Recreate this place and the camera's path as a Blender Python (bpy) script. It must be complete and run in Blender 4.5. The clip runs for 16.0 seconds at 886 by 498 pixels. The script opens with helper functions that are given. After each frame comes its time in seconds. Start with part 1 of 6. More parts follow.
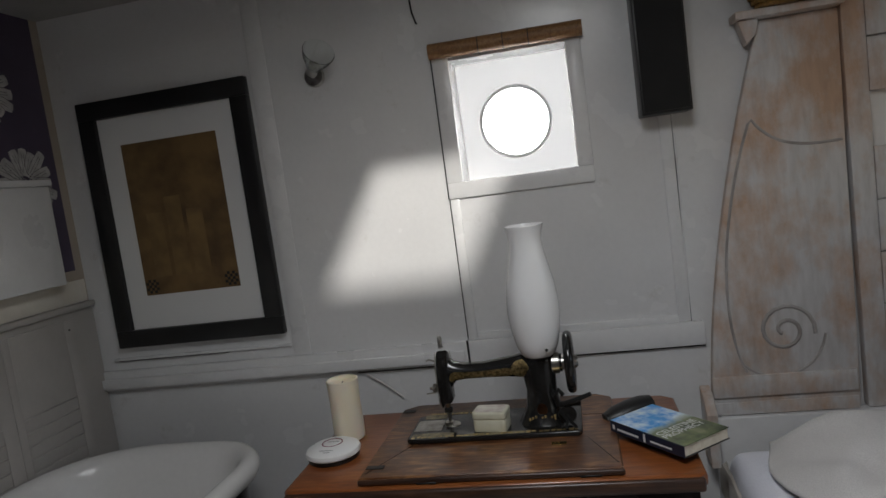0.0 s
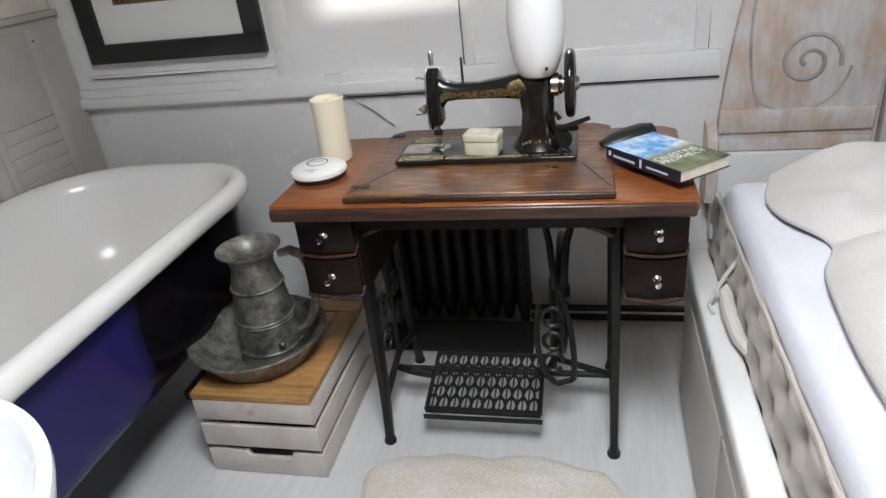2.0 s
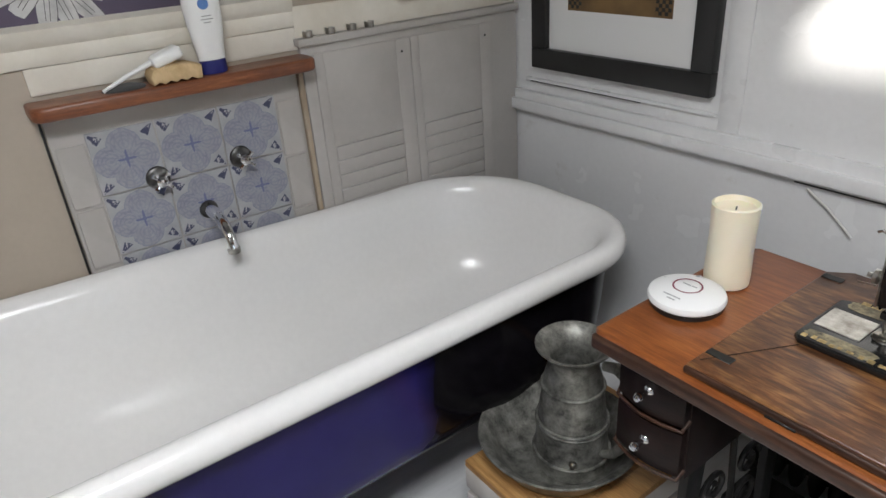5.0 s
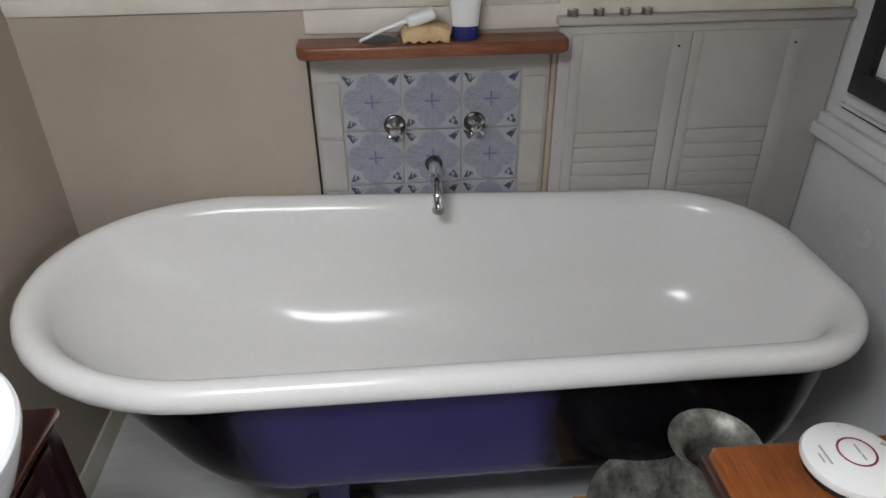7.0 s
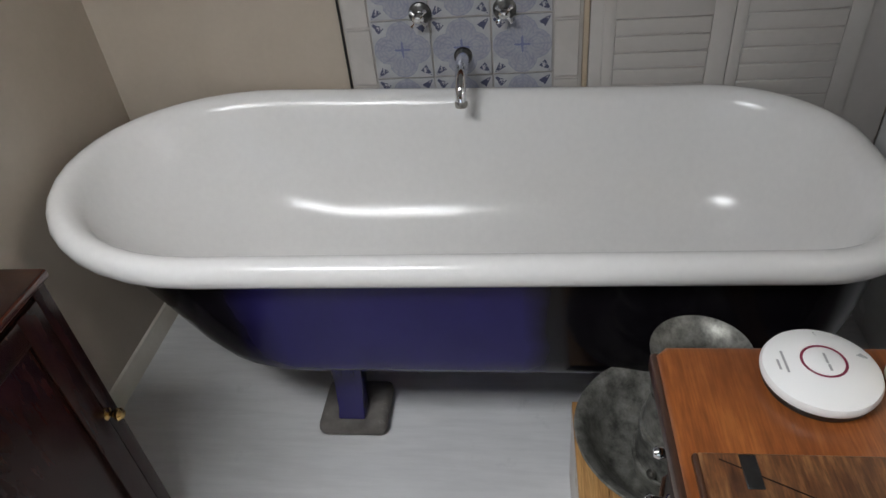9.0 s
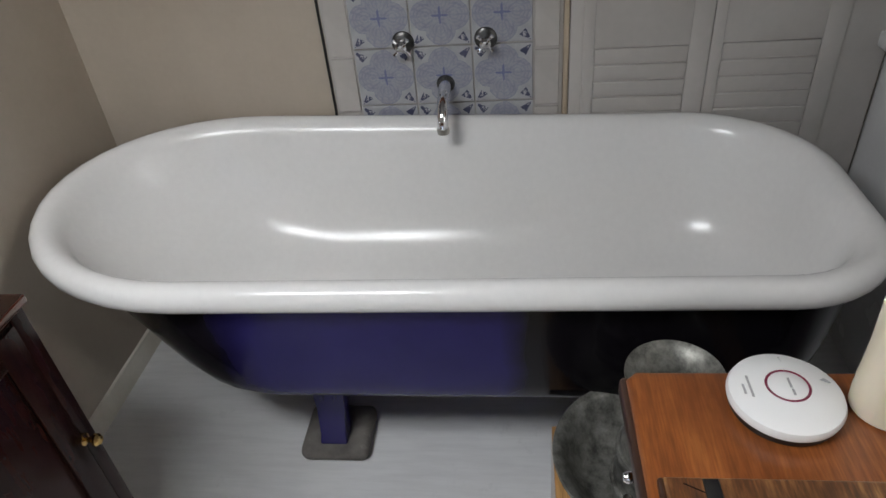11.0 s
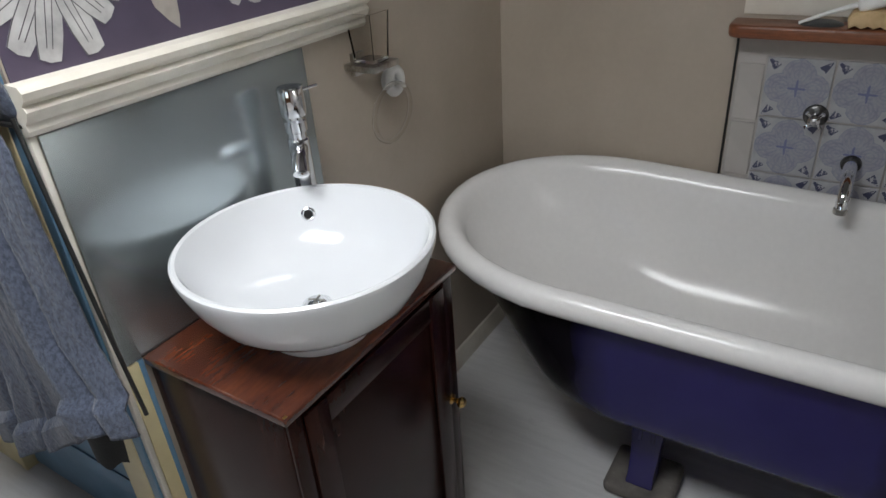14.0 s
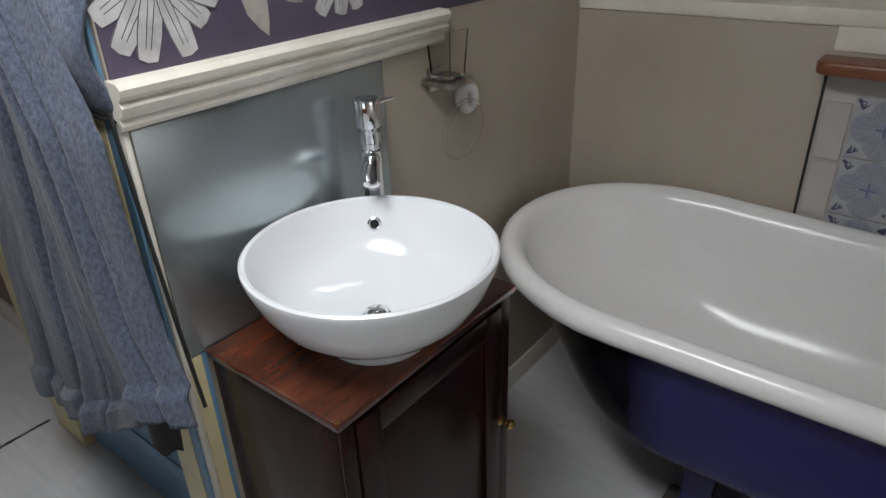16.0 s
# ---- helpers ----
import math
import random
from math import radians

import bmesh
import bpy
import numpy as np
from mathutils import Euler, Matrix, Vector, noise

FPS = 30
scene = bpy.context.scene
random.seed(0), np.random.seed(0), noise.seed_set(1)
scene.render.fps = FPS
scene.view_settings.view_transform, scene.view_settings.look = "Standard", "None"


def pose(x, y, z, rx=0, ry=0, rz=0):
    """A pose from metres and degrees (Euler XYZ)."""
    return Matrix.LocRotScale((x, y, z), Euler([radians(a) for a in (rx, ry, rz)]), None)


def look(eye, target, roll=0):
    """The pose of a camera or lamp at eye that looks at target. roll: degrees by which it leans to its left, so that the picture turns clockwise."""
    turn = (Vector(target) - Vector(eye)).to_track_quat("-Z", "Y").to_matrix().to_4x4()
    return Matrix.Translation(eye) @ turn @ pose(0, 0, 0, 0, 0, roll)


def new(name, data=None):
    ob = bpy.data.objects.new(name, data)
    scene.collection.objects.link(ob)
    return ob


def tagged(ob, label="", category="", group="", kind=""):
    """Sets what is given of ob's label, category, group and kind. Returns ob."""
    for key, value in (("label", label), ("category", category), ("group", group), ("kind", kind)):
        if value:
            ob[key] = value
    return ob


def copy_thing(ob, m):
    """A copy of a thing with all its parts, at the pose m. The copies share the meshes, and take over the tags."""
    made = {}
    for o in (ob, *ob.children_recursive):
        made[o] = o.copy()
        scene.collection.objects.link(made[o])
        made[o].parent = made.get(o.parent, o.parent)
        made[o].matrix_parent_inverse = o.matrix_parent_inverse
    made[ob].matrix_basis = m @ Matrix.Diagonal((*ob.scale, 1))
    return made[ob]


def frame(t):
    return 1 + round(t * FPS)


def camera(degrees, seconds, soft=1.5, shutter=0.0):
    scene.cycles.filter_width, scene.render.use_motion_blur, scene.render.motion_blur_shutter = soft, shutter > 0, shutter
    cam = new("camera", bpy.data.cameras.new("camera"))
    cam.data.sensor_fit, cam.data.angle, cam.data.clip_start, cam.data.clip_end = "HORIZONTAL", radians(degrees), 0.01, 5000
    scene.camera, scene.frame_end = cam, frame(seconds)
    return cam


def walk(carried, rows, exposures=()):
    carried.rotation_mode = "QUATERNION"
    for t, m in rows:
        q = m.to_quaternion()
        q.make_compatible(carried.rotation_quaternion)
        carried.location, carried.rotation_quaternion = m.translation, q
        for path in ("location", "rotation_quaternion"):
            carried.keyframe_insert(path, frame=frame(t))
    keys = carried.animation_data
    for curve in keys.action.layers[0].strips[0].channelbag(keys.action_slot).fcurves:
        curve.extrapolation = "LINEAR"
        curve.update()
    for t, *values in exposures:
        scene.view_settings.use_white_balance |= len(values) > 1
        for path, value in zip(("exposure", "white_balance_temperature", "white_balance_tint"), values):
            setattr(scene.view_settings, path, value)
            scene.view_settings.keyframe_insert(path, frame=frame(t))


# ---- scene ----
cam = camera(67.1, 16.0)
PATH = [
    (0, (0.258, -0.175, 1.376), (-0.135, 1.775, 1.176), -7.7),
    (0.2, (0.247, -0.159, 1.346), (-0.087, 1.77, 0.934), -6.2),
    (0.5, (0.257, -0.155, 1.334), (-0.134, 1.709, 0.724), -6.1),
    (1, (0.270, -0.143, 1.275), (-0.157, 1.589, 0.374), -6.0),
    (1.5, (0.285, -0.127, 1.276), (-0.161, 1.603, 0.375), -6.6),
    (2, (0.258, -0.092, 1.280), (-0.183, 1.637, 0.378), -6.8),
    (2.5, (0.220, -0.039, 1.279), (-0.133, 1.710, 0.378), -7.4),
    (3, (0.225, 0.055, 1.281), (-0.071, 1.808, 0.366), -7.0),
    (3.5, (0.263, 0.199, 1.297), (-0.241, 1.91, 0.394), -5.4),
    (4, (0.281, 0.311, 1.302), (-0.598, 1.853, 0.38), -1.8),
    (4.5, (0.219, 0.342, 1.33), (-0.968, 1.625, 0.359), -2.1),
    (5, (0.201, 0.399, 1.393), (-1.265, 1.42, 0.495), -4.1),
    (7.5, (0.196, 0.740, 1.510), (-1.491, 0.806, 0.436), -1.0),
    (8, (0.188, 0.713, 1.522), (-1.503, 0.799, 0.461), -3.2),
    (8.5, (0.204, 0.829, 1.427), (-1.399, 0.638, 0.246), -3.7),
    (9, (0.198, 0.981, 1.406), (-1.37, 0.735, 0.19), -6.2),
    (11.5, (0.21, 1.012, 1.421), (-1.415, 0.769, 0.281), -5.9),
    (12, (0.22, 0.984, 1.429), (-1.413, 0.674, 0.317), -6.4),
    (12.5, (0.227, 0.982, 1.437), (-1.394, 0.579, 0.337), -6.4),
    (13, (0.257, 0.932, 1.437), (-1.35, 0.402, 0.372), -6.7),
    (13.5, (0.314, 0.883, 1.451), (-1.241, 0.135, 0.439), -6.5),
    (14, (0.384, 0.804, 1.447), (-1.072, -0.155, 0.468), -4.1),
    (14.5, (0.428, 0.763, 1.466), (-0.866, -0.391, 0.468), -3.8),
    (15, (0.441, 0.754, 1.448), (-0.771, -0.452, 0.41), -4.0),
    (15.5, (0.427, 0.758, 1.453), (-0.814, -0.426, 0.424), -4.4),
    (16, (0.392, 0.79, 1.453), (-0.991, -0.312, 0.52), -2.0),
]
EXPOSURES = [(0, -0.5), (0.3, -0.4), (0.5, 0.0), (0.7, 0.3), (1.0, 0.48), (1.5, 0.88), (2.0, 1.1), (2.5, 1.2), (3.5, 1.15), (4.0, 1.18), (4.5, 1.15), (5.0, 1.05), (7.5, 0.72), (9.0, 0.68), (12.5, 0.64), (13.0, 0.58), (13.5, 0.42), (14.0, 0.28), (15.0, 0.2), (16.0, 0.12)]
walk(cam, [(t, look(eye, target, roll)) for t, eye, target, roll in PATH], EXPOSURES)

# ---- world, sun, lights ----
SUN_DIR = Vector((-0.288, 1.0, -0.507)).normalized()
world = bpy.data.worlds.new("sky")
scene.world = world
world.use_nodes = True
wn = world.node_tree.nodes
sky = wn.new("ShaderNodeTexSky")
sky.sky_type, sky.sun_disc = "NISHITA", False
sky.sun_elevation = math.asin(-SUN_DIR.z)
sky.sun_rotation = math.atan2(-SUN_DIR.x, -SUN_DIR.y)
world.node_tree.links.new(sky.outputs[0], wn["Background"].inputs[0])
wn["Background"].inputs[1].default_value = 0.15

sun = new("sun", bpy.data.lights.new("sun", "SUN"))
sun.data.energy, sun.data.angle, sun.data.color = 3.6, radians(3.0), (1.0, 0.96, 0.9)
sun.matrix_world = look((0, 0, 0), SUN_DIR)


def area_light(name, eye, target, w, h, watts, color):
    d = bpy.data.lights.new(name, "AREA")
    d.shape, d.size, d.size_y, d.energy, d.color = "RECTANGLE", w, h, watts, color
    ob = new(name, d)
    ob.matrix_world = look(eye, target)
    return ob


# sky light through the roof hatch; two added fill lights at unseen side openings
area_light("hatch_light", (0.262, 0.20, 2.14), (0.262, 0.201, 0), 0.44, 0.78, 18.5, (0.965, 0.985, 1.0))
area_light("side_fill_light", (2.14, 0.55, 1.45), (0, 0.55, 1.449), 1.08, 0.48, 0.9, (0.965, 0.985, 1.0))
area_light("passage_fill_light", (2.14, -1.55, 1.45), (0, -1.55, 1.449), 0.88, 0.48, 0.8, (0.965, 0.985, 1.0))


# ---- materials ----
def node_mat(name, rough=0.5, metal=0.0, base=(0.5, 0.5, 0.5)):
    m = bpy.data.materials.new(name)
    m.use_nodes = True
    b = m.node_tree.nodes["Principled BSDF"]
    b.inputs["Base Color"].default_value = (*base, 1)
    b.inputs["Roughness"].default_value, b.inputs["Metallic"].default_value = rough, metal
    return m, m.node_tree.nodes, m.node_tree.links, b


def coords(n, l, scale=(1, 1, 1), kind="Object"):
    tc, mp = n.new("ShaderNodeTexCoord"), n.new("ShaderNodeMapping")
    l.new(tc.outputs[kind], mp.inputs[0])
    mp.inputs["Scale"].default_value = scale
    return mp.outputs[0]


def noise_tex(n, l, vec, scale, detail=4, rough=0.55):
    t = n.new("ShaderNodeTexNoise")
    t.inputs["Scale"].default_value, t.inputs["Detail"].default_value, t.inputs["Roughness"].default_value = scale, detail, rough
    l.new(vec, t.inputs["Vector"])
    return t.outputs[0]


def ramp(n, l, fac, stops):
    r = n.new("ShaderNodeValToRGB")
    e = r.color_ramp.elements
    while len(e) < len(stops):
        e.new(0.5)
    for el, (p, c) in zip(e, stops):
        el.position, el.color = p, (*c, 1)
    l.new(fac, r.inputs[0])
    return r.outputs[0]


def mix(n, l, fac, a, b, mode="MIX"):
    m = n.new("ShaderNodeMix")
    m.data_type, m.blend_type = "RGBA", mode
    for sock, v in ((m.inputs[0], fac), (m.inputs[6], a), (m.inputs[7], b)):
        if hasattr(v, "links"):
            l.new(v, sock)
        else:
            sock.default_value = v if isinstance(v, float) else (*v, 1)
    return m.outputs[2]


def bump(n, l, b, height, strength=0.2, dist=0.01):
    k = n.new("ShaderNodeBump")
    k.inputs["Strength"].default_value, k.inputs["Distance"].default_value = strength, dist
    l.new(height, k.inputs["Height"])
    l.new(k.outputs[0], b.inputs["Normal"])


def math_node(n, l, op, a, b2=None):
    k = n.new("ShaderNodeMath")
    k.operation = op
    for i, v in enumerate((a, b2)):
        if v is None:
            continue
        if hasattr(v, "links"):
            l.new(v, k.inputs[i])
        else:
            k.inputs[i].default_value = v
    return k.outputs[0]


def painted(name, light, dark, rough=0.35, scale=3.0, bumpy=0.15, stain=None, gloss_var=0.12):
    m, n, l, b = node_mat(name, rough)
    v = coords(n, l)
    big = noise_tex(n, l, v, scale, 5)
    fine = noise_tex(n, l, v, 60, 3)
    col = ramp(n, l, big, [(0.3, dark), (0.62, light)])
    if stain:
        spot = ramp(n, l, noise_tex(n, l, v, 9, 6, 0.7), [(0.62, (0, 0, 0)), (0.74, (1, 1, 1))])
        col = mix(n, l, spot, col, stain)
    col = mix(n, l, 0.05, col, ramp(n, l, fine, [(0.3, (0.35, 0.35, 0.35)), (0.7, (1, 1, 1))]), "MULTIPLY")
    l.new(col, b.inputs["Base Color"])
    rr = n.new("ShaderNodeMapRange")
    rr.inputs[3].default_value, rr.inputs[4].default_value = rough - gloss_var, rough + gloss_var
    l.new(noise_tex(n, l, v, 7, 3), rr.inputs[0])
    l.new(rr.outputs[0], b.inputs["Roughness"])
    bump(n, l, b, noise_tex(n, l, v, 26, 4), bumpy, 0.004)
    return m


def wood(name, light, mid, dark, grain=(2, 26, 26), rough=0.35, coat=0.0, worn=0.0):
    m, n, l, b = node_mat(name, rough)
    v = coords(n, l, grain)
    g = noise_tex(n, l, v, 3.0, 6, 0.65)
    streak = noise_tex(n, l, v, 14, 3, 0.5)
    col = ramp(n, l, g, [(0.25, dark), (0.5, mid), (0.75, light)])
    col = mix(n, l, 0.45, col, ramp(n, l, streak, [(0.35, (0.45, 0.42, 0.4)), (0.6, (1, 1, 1))]), "MULTIPLY")
    wear = noise_tex(n, l, coords(n, l), 5, 5, 0.7)
    col = mix(n, l, ramp(n, l, wear, [(0.45 - 0.15 * worn, (0, 0, 0)), (0.8, (1, 1, 1))]), col, dark)
    l.new(col, b.inputs["Base Color"])
    b.inputs["Coat Weight"].default_value, b.inputs["Coat Roughness"].default_value = coat, 0.2
    bump(n, l, b, streak, 0.12, 0.002)
    return m


def metal(name, base, rough=0.2, dark=None, scale=20, metallic=1.0):
    m, n, l, b = node_mat(name, rough, metallic, base)
    if dark:
        v = coords(n, l)
        col = ramp(n, l, noise_tex(n, l, v, scale, 6, 0.7), [(0.35, dark), (0.65, base)])
        l.new(col, b.inputs["Base Color"])
        bump(n, l, b, noise_tex(n, l, v, scale * 2, 4), 0.2, 0.002)
    return m


def cloth(name, light, dark, weave=300, rough=0.9, bumpy=0.3):
    m, n, l, b = node_mat(name, rough)
    v = coords(n, l)
    col = ramp(n, l, noise_tex(n, l, v, 5, 4), [(0.35, dark), (0.65, light)])
    fib = noise_tex(n, l, v, weave, 2)
    col = mix(n, l, 0.35, col, ramp(n, l, fib, [(0.35, (0.55, 0.55, 0.55)), (0.65, (1, 1, 1))]), "MULTIPLY")
    l.new(col, b.inputs["Base Color"])
    b.inputs["Sheen Weight"].default_value = 0.2
    bump(n, l, b, fib, bumpy, 0.002)
    return m


def glass(name, rough=0.02, tint=(0.96, 0.99, 0.98)):
    m, n, l, b = node_mat(name, rough, 0, tint)
    b.inputs["Transmission Weight"].default_value, b.inputs["IOR"].default_value = 1.0, 1.45
    return m


WHITE = painted("white_gloss_paint", (0.80, 0.80, 0.80), (0.73, 0.73, 0.73), 0.24, 2.0, 0.03, (0.66, 0.65, 0.63))
WHITE_TRIM = painted("white_trim_paint", (0.82, 0.82, 0.82), (0.74, 0.74, 0.74), 0.3, 4.0, 0.12)
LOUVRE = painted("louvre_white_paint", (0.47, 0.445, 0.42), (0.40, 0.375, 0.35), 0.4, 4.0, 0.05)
CREAM = painted("cream_wall_paint", (0.46, 0.398, 0.328), (0.38, 0.322, 0.258), 0.38, 1.6, 0.04)
CREAM_TRIM = painted("cream_trim_paint", (0.78, 0.74, 0.66), (0.66, 0.61, 0.52), 0.33, 6.0, 0.12)
YELLOWISH = painted("pale_yellow_paint", (0.72, 0.63, 0.38), (0.60, 0.50, 0.27), 0.45, 6.0, 0.15)
BLUE_PAINT = painted("blue_door_paint", (0.14, 0.27, 0.40), (0.10, 0.20, 0.31), 0.4, 4.0, 0.12)
STEEL_PANEL = painted("grey_blue_splash_panel", (0.40, 0.45, 0.47), (0.34, 0.385, 0.40), 0.24, 1.5, 0.03, None, 0.05)
STEEL_PANEL.node_tree.nodes["Principled BSDF"].inputs["Metallic"].default_value = 0.75
fm, fnn, fll, fb = node_mat("washed_grey_floor_boards", 0.42)
fv = coords(fnn, fll)
fcol = ramp(fnn, fll, noise_tex(fnn, fll, fv, 1.8, 5), [(0.3, (0.66, 0.66, 0.665)), (0.65, (0.80, 0.80, 0.805))])
fgr = noise_tex(fnn, fll, coords(fnn, fll, (16, 1.6, 1)), 3.0, 6, 0.65)
fcol = mix(fnn, fll, 0.30, fcol, ramp(fnn, fll, fgr, [(0.30, (0.62, 0.62, 0.62)), (0.60, (1, 1, 1))]), "MULTIPLY")
fsp = ramp(fnn, fll, noise_tex(fnn, fll, fv, 7, 6, 0.75), [(0.60, (0, 0, 0)), (0.78, (0.55, 0.55, 0.55))])
fcol = mix(fnn, fll, fsp, fcol, (0.45, 0.45, 0.455))
fll.new(fcol, fb.inputs["Base Color"])
bump(fnn, fll, fb, fgr, 0.06, 0.002)
FLOOR = fm
CEIL = painted("low_bounce_ceiling_grey", (0.40, 0.39, 0.37), (0.33, 0.32, 0.30), 0.5, 2.0)
ENAMEL = painted("white_bath_enamel", (0.80, 0.79, 0.775), (0.77, 0.76, 0.745), 0.2, 1.2, 0.002, None, 0.06)
NAVY = painted("navy_bath_enamel", (0.021, 0.017, 0.105), (0.016, 0.013, 0.082), 0.2, 3.0, 0.05, None, 0.06)


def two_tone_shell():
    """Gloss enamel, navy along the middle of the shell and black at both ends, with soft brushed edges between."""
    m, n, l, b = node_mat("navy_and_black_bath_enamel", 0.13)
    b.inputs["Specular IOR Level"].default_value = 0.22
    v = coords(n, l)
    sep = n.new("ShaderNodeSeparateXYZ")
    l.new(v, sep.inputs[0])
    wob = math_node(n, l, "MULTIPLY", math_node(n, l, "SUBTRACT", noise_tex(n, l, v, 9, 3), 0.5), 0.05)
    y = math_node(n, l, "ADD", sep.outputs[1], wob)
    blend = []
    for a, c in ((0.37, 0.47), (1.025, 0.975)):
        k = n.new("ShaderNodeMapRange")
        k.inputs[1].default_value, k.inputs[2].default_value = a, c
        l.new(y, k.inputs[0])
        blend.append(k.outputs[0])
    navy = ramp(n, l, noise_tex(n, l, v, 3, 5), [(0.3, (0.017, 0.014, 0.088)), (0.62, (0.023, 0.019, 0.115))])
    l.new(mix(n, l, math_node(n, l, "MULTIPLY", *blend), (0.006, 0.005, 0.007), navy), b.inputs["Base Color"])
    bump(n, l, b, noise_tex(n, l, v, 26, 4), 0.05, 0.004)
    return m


CERAMIC = node_mat("white_ceramic_glaze", 0.07, 0, (0.77, 0.785, 0.805))[0]
CHROME = metal("polished_chrome", (0.82, 0.83, 0.85), 0.07)
BRASS = metal("polished_brass", (0.80, 0.56, 0.22), 0.2, (0.55, 0.36, 0.12))
IRON = metal("black_cast_iron", (0.020, 0.0195, 0.019), 0.45, (0.008, 0.008, 0.008), 30, 0.25)
JAPAN = metal("black_japanned_iron", (0.016, 0.015, 0.014), 0.17, (0.008, 0.008, 0.008), 12, 0.0)
GILT = metal("worn_gilt_decal", (0.70, 0.53, 0.24), 0.4, (0.16, 0.10, 0.03), 60, 0.7)
GILT_PRINT = metal("worn_gilt_transfer", (0.62, 0.46, 0.20), 0.42, (0.045, 0.028, 0.012), 110, 0.6)
WORN_TRANSFER = metal("worn_pale_transfer", (0.42, 0.36, 0.22), 0.5, (0.030, 0.024, 0.016), 45, 0.2)
PEWTER = metal("dull_pewter", (0.36, 0.355, 0.32), 0.46, (0.085, 0.083, 0.074), 24, 0.6)
DARKNICKEL = metal("dark_tarnished_nickel", (0.16, 0.155, 0.15), 0.3, (0.05, 0.05, 0.05), 30)
NICKEL = metal("tarnished_nickel", (0.58, 0.57, 0.54), 0.28, (0.24, 0.22, 0.19), 25)
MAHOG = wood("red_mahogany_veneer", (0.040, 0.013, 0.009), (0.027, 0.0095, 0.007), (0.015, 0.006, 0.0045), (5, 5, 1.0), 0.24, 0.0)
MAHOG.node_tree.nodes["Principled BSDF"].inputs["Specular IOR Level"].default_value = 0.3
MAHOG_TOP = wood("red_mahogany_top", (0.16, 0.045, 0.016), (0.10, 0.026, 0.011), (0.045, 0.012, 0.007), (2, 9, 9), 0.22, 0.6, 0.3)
OAK = wood("orange_varnished_oak", (0.42, 0.150, 0.042), (0.30, 0.092, 0.024), (0.14, 0.040, 0.012), (1.8, 24, 24), 0.3, 0.35, 0.3)


def figured_oak():
    """Scuffed oak with a golden slanting figure, dark patches and open pores."""
    m, n, l, b = node_mat("worn_figured_oak", 0.36)
    tc, mp = n.new("ShaderNodeTexCoord"), n.new("ShaderNodeMapping")
    l.new(tc.outputs["Object"], mp.inputs[0])
    mp.inputs["Rotation"].default_value, mp.inputs["Scale"].default_value = (0, 0, 0.42), (7, 44, 44)
    fig = noise_tex(n, l, mp.outputs[0], 2.2, 6, 0.62)
    pore = noise_tex(n, l, coords(n, l, (9, 120, 120)), 3.0, 3, 0.5)
    patch = noise_tex(n, l, coords(n, l), 6.5, 5, 0.65)
    col = ramp(n, l, fig, [(0.30, (0.050, 0.021, 0.011)), (0.48, (0.16, 0.062, 0.022)), (0.66, (0.34, 0.165, 0.060))])
    col = mix(n, l, ramp(n, l, patch, [(0.42, (0, 0, 0)), (0.64, (0.85, 0.85, 0.85))]), col, (0.060, 0.027, 0.016))
    col = mix(n, l, 0.5, col, ramp(n, l, pore, [(0.36, (0.40, 0.36, 0.33)), (0.56, (1, 1, 1))]), "MULTIPLY")
    l.new(col, b.inputs["Base Color"])
    b.inputs["Coat Weight"].default_value, b.inputs["Coat Roughness"].default_value = 0.2, 0.25
    bump(n, l, b, pore, 0.18, 0.002)
    return m


OAK_WORN = figured_oak()
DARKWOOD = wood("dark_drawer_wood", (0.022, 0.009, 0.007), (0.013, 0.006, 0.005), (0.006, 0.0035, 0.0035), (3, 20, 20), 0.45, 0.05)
DARKWOOD.node_tree.nodes["Principled BSDF"].inputs["Specular IOR Level"].default_value = 0.25
EDGEWOOD = wood("dark_worn_edge_wood", (0.13, 0.062, 0.034), (0.060, 0.028, 0.017), (0.022, 0.012, 0.009), (3, 40, 40), 0.35, 0.2)
PINE = wood("knotty_pine", (0.66, 0.40, 0.16), (0.52, 0.28, 0.10), (0.30, 0.14, 0.05), (2, 30, 30), 0.5)
SHELFWOOD = wood("stained_shelf_wood", (0.36, 0.135, 0.055), (0.24, 0.080, 0.033), (0.11, 0.036, 0.017), (22, 2, 22), 0.4, 0.2)
BROWNWALL = wood("brown_wood_panelling", (0.30, 0.150, 0.062), (0.22, 0.100, 0.040), (0.13, 0.056, 0.022), (20, 20, 2), 0.4, 0.2)
WHITEWOOD = painted("whitewashed_crate_paint", (0.70, 0.66, 0.62), (0.56, 0.51, 0.47), 0.6, 7.0, 0.25, (0.42, 0.30, 0.20))
WAX = node_mat("ivory_candle_wax", 0.45, 0, (0.84, 0.76, 0.60))[0]
WAX.node_tree.nodes["Principled BSDF"].inputs["Subsurface Weight"].default_value = 0.25
WAX.node_tree.nodes["Principled BSDF"].inputs["Subsurface Radius"].default_value = (0.02, 0.012, 0.006)
OPAL = node_mat("opal_white_glass", 0.12, 0, (0.86, 0.86, 0.86))[0]
OPAL.node_tree.nodes["Principled BSDF"].inputs["Subsurface Weight"].default_value = 0.3
OPAL.node_tree.nodes["Principled BSDF"].inputs["Subsurface Radius"].default_value = (0.02, 0.02, 0.02)
PLASTIC = node_mat("white_plastic", 0.32, 0, (0.84, 0.84, 0.83))[0]
BLACK = node_mat("black_plastic", 0.4, 0, (0.012, 0.012, 0.012))[0]
BLACKFRAME = painted("black_picture_frame", (0.016, 0.016, 0.016), (0.010, 0.010, 0.010), 0.35, 6.0, 0.05)
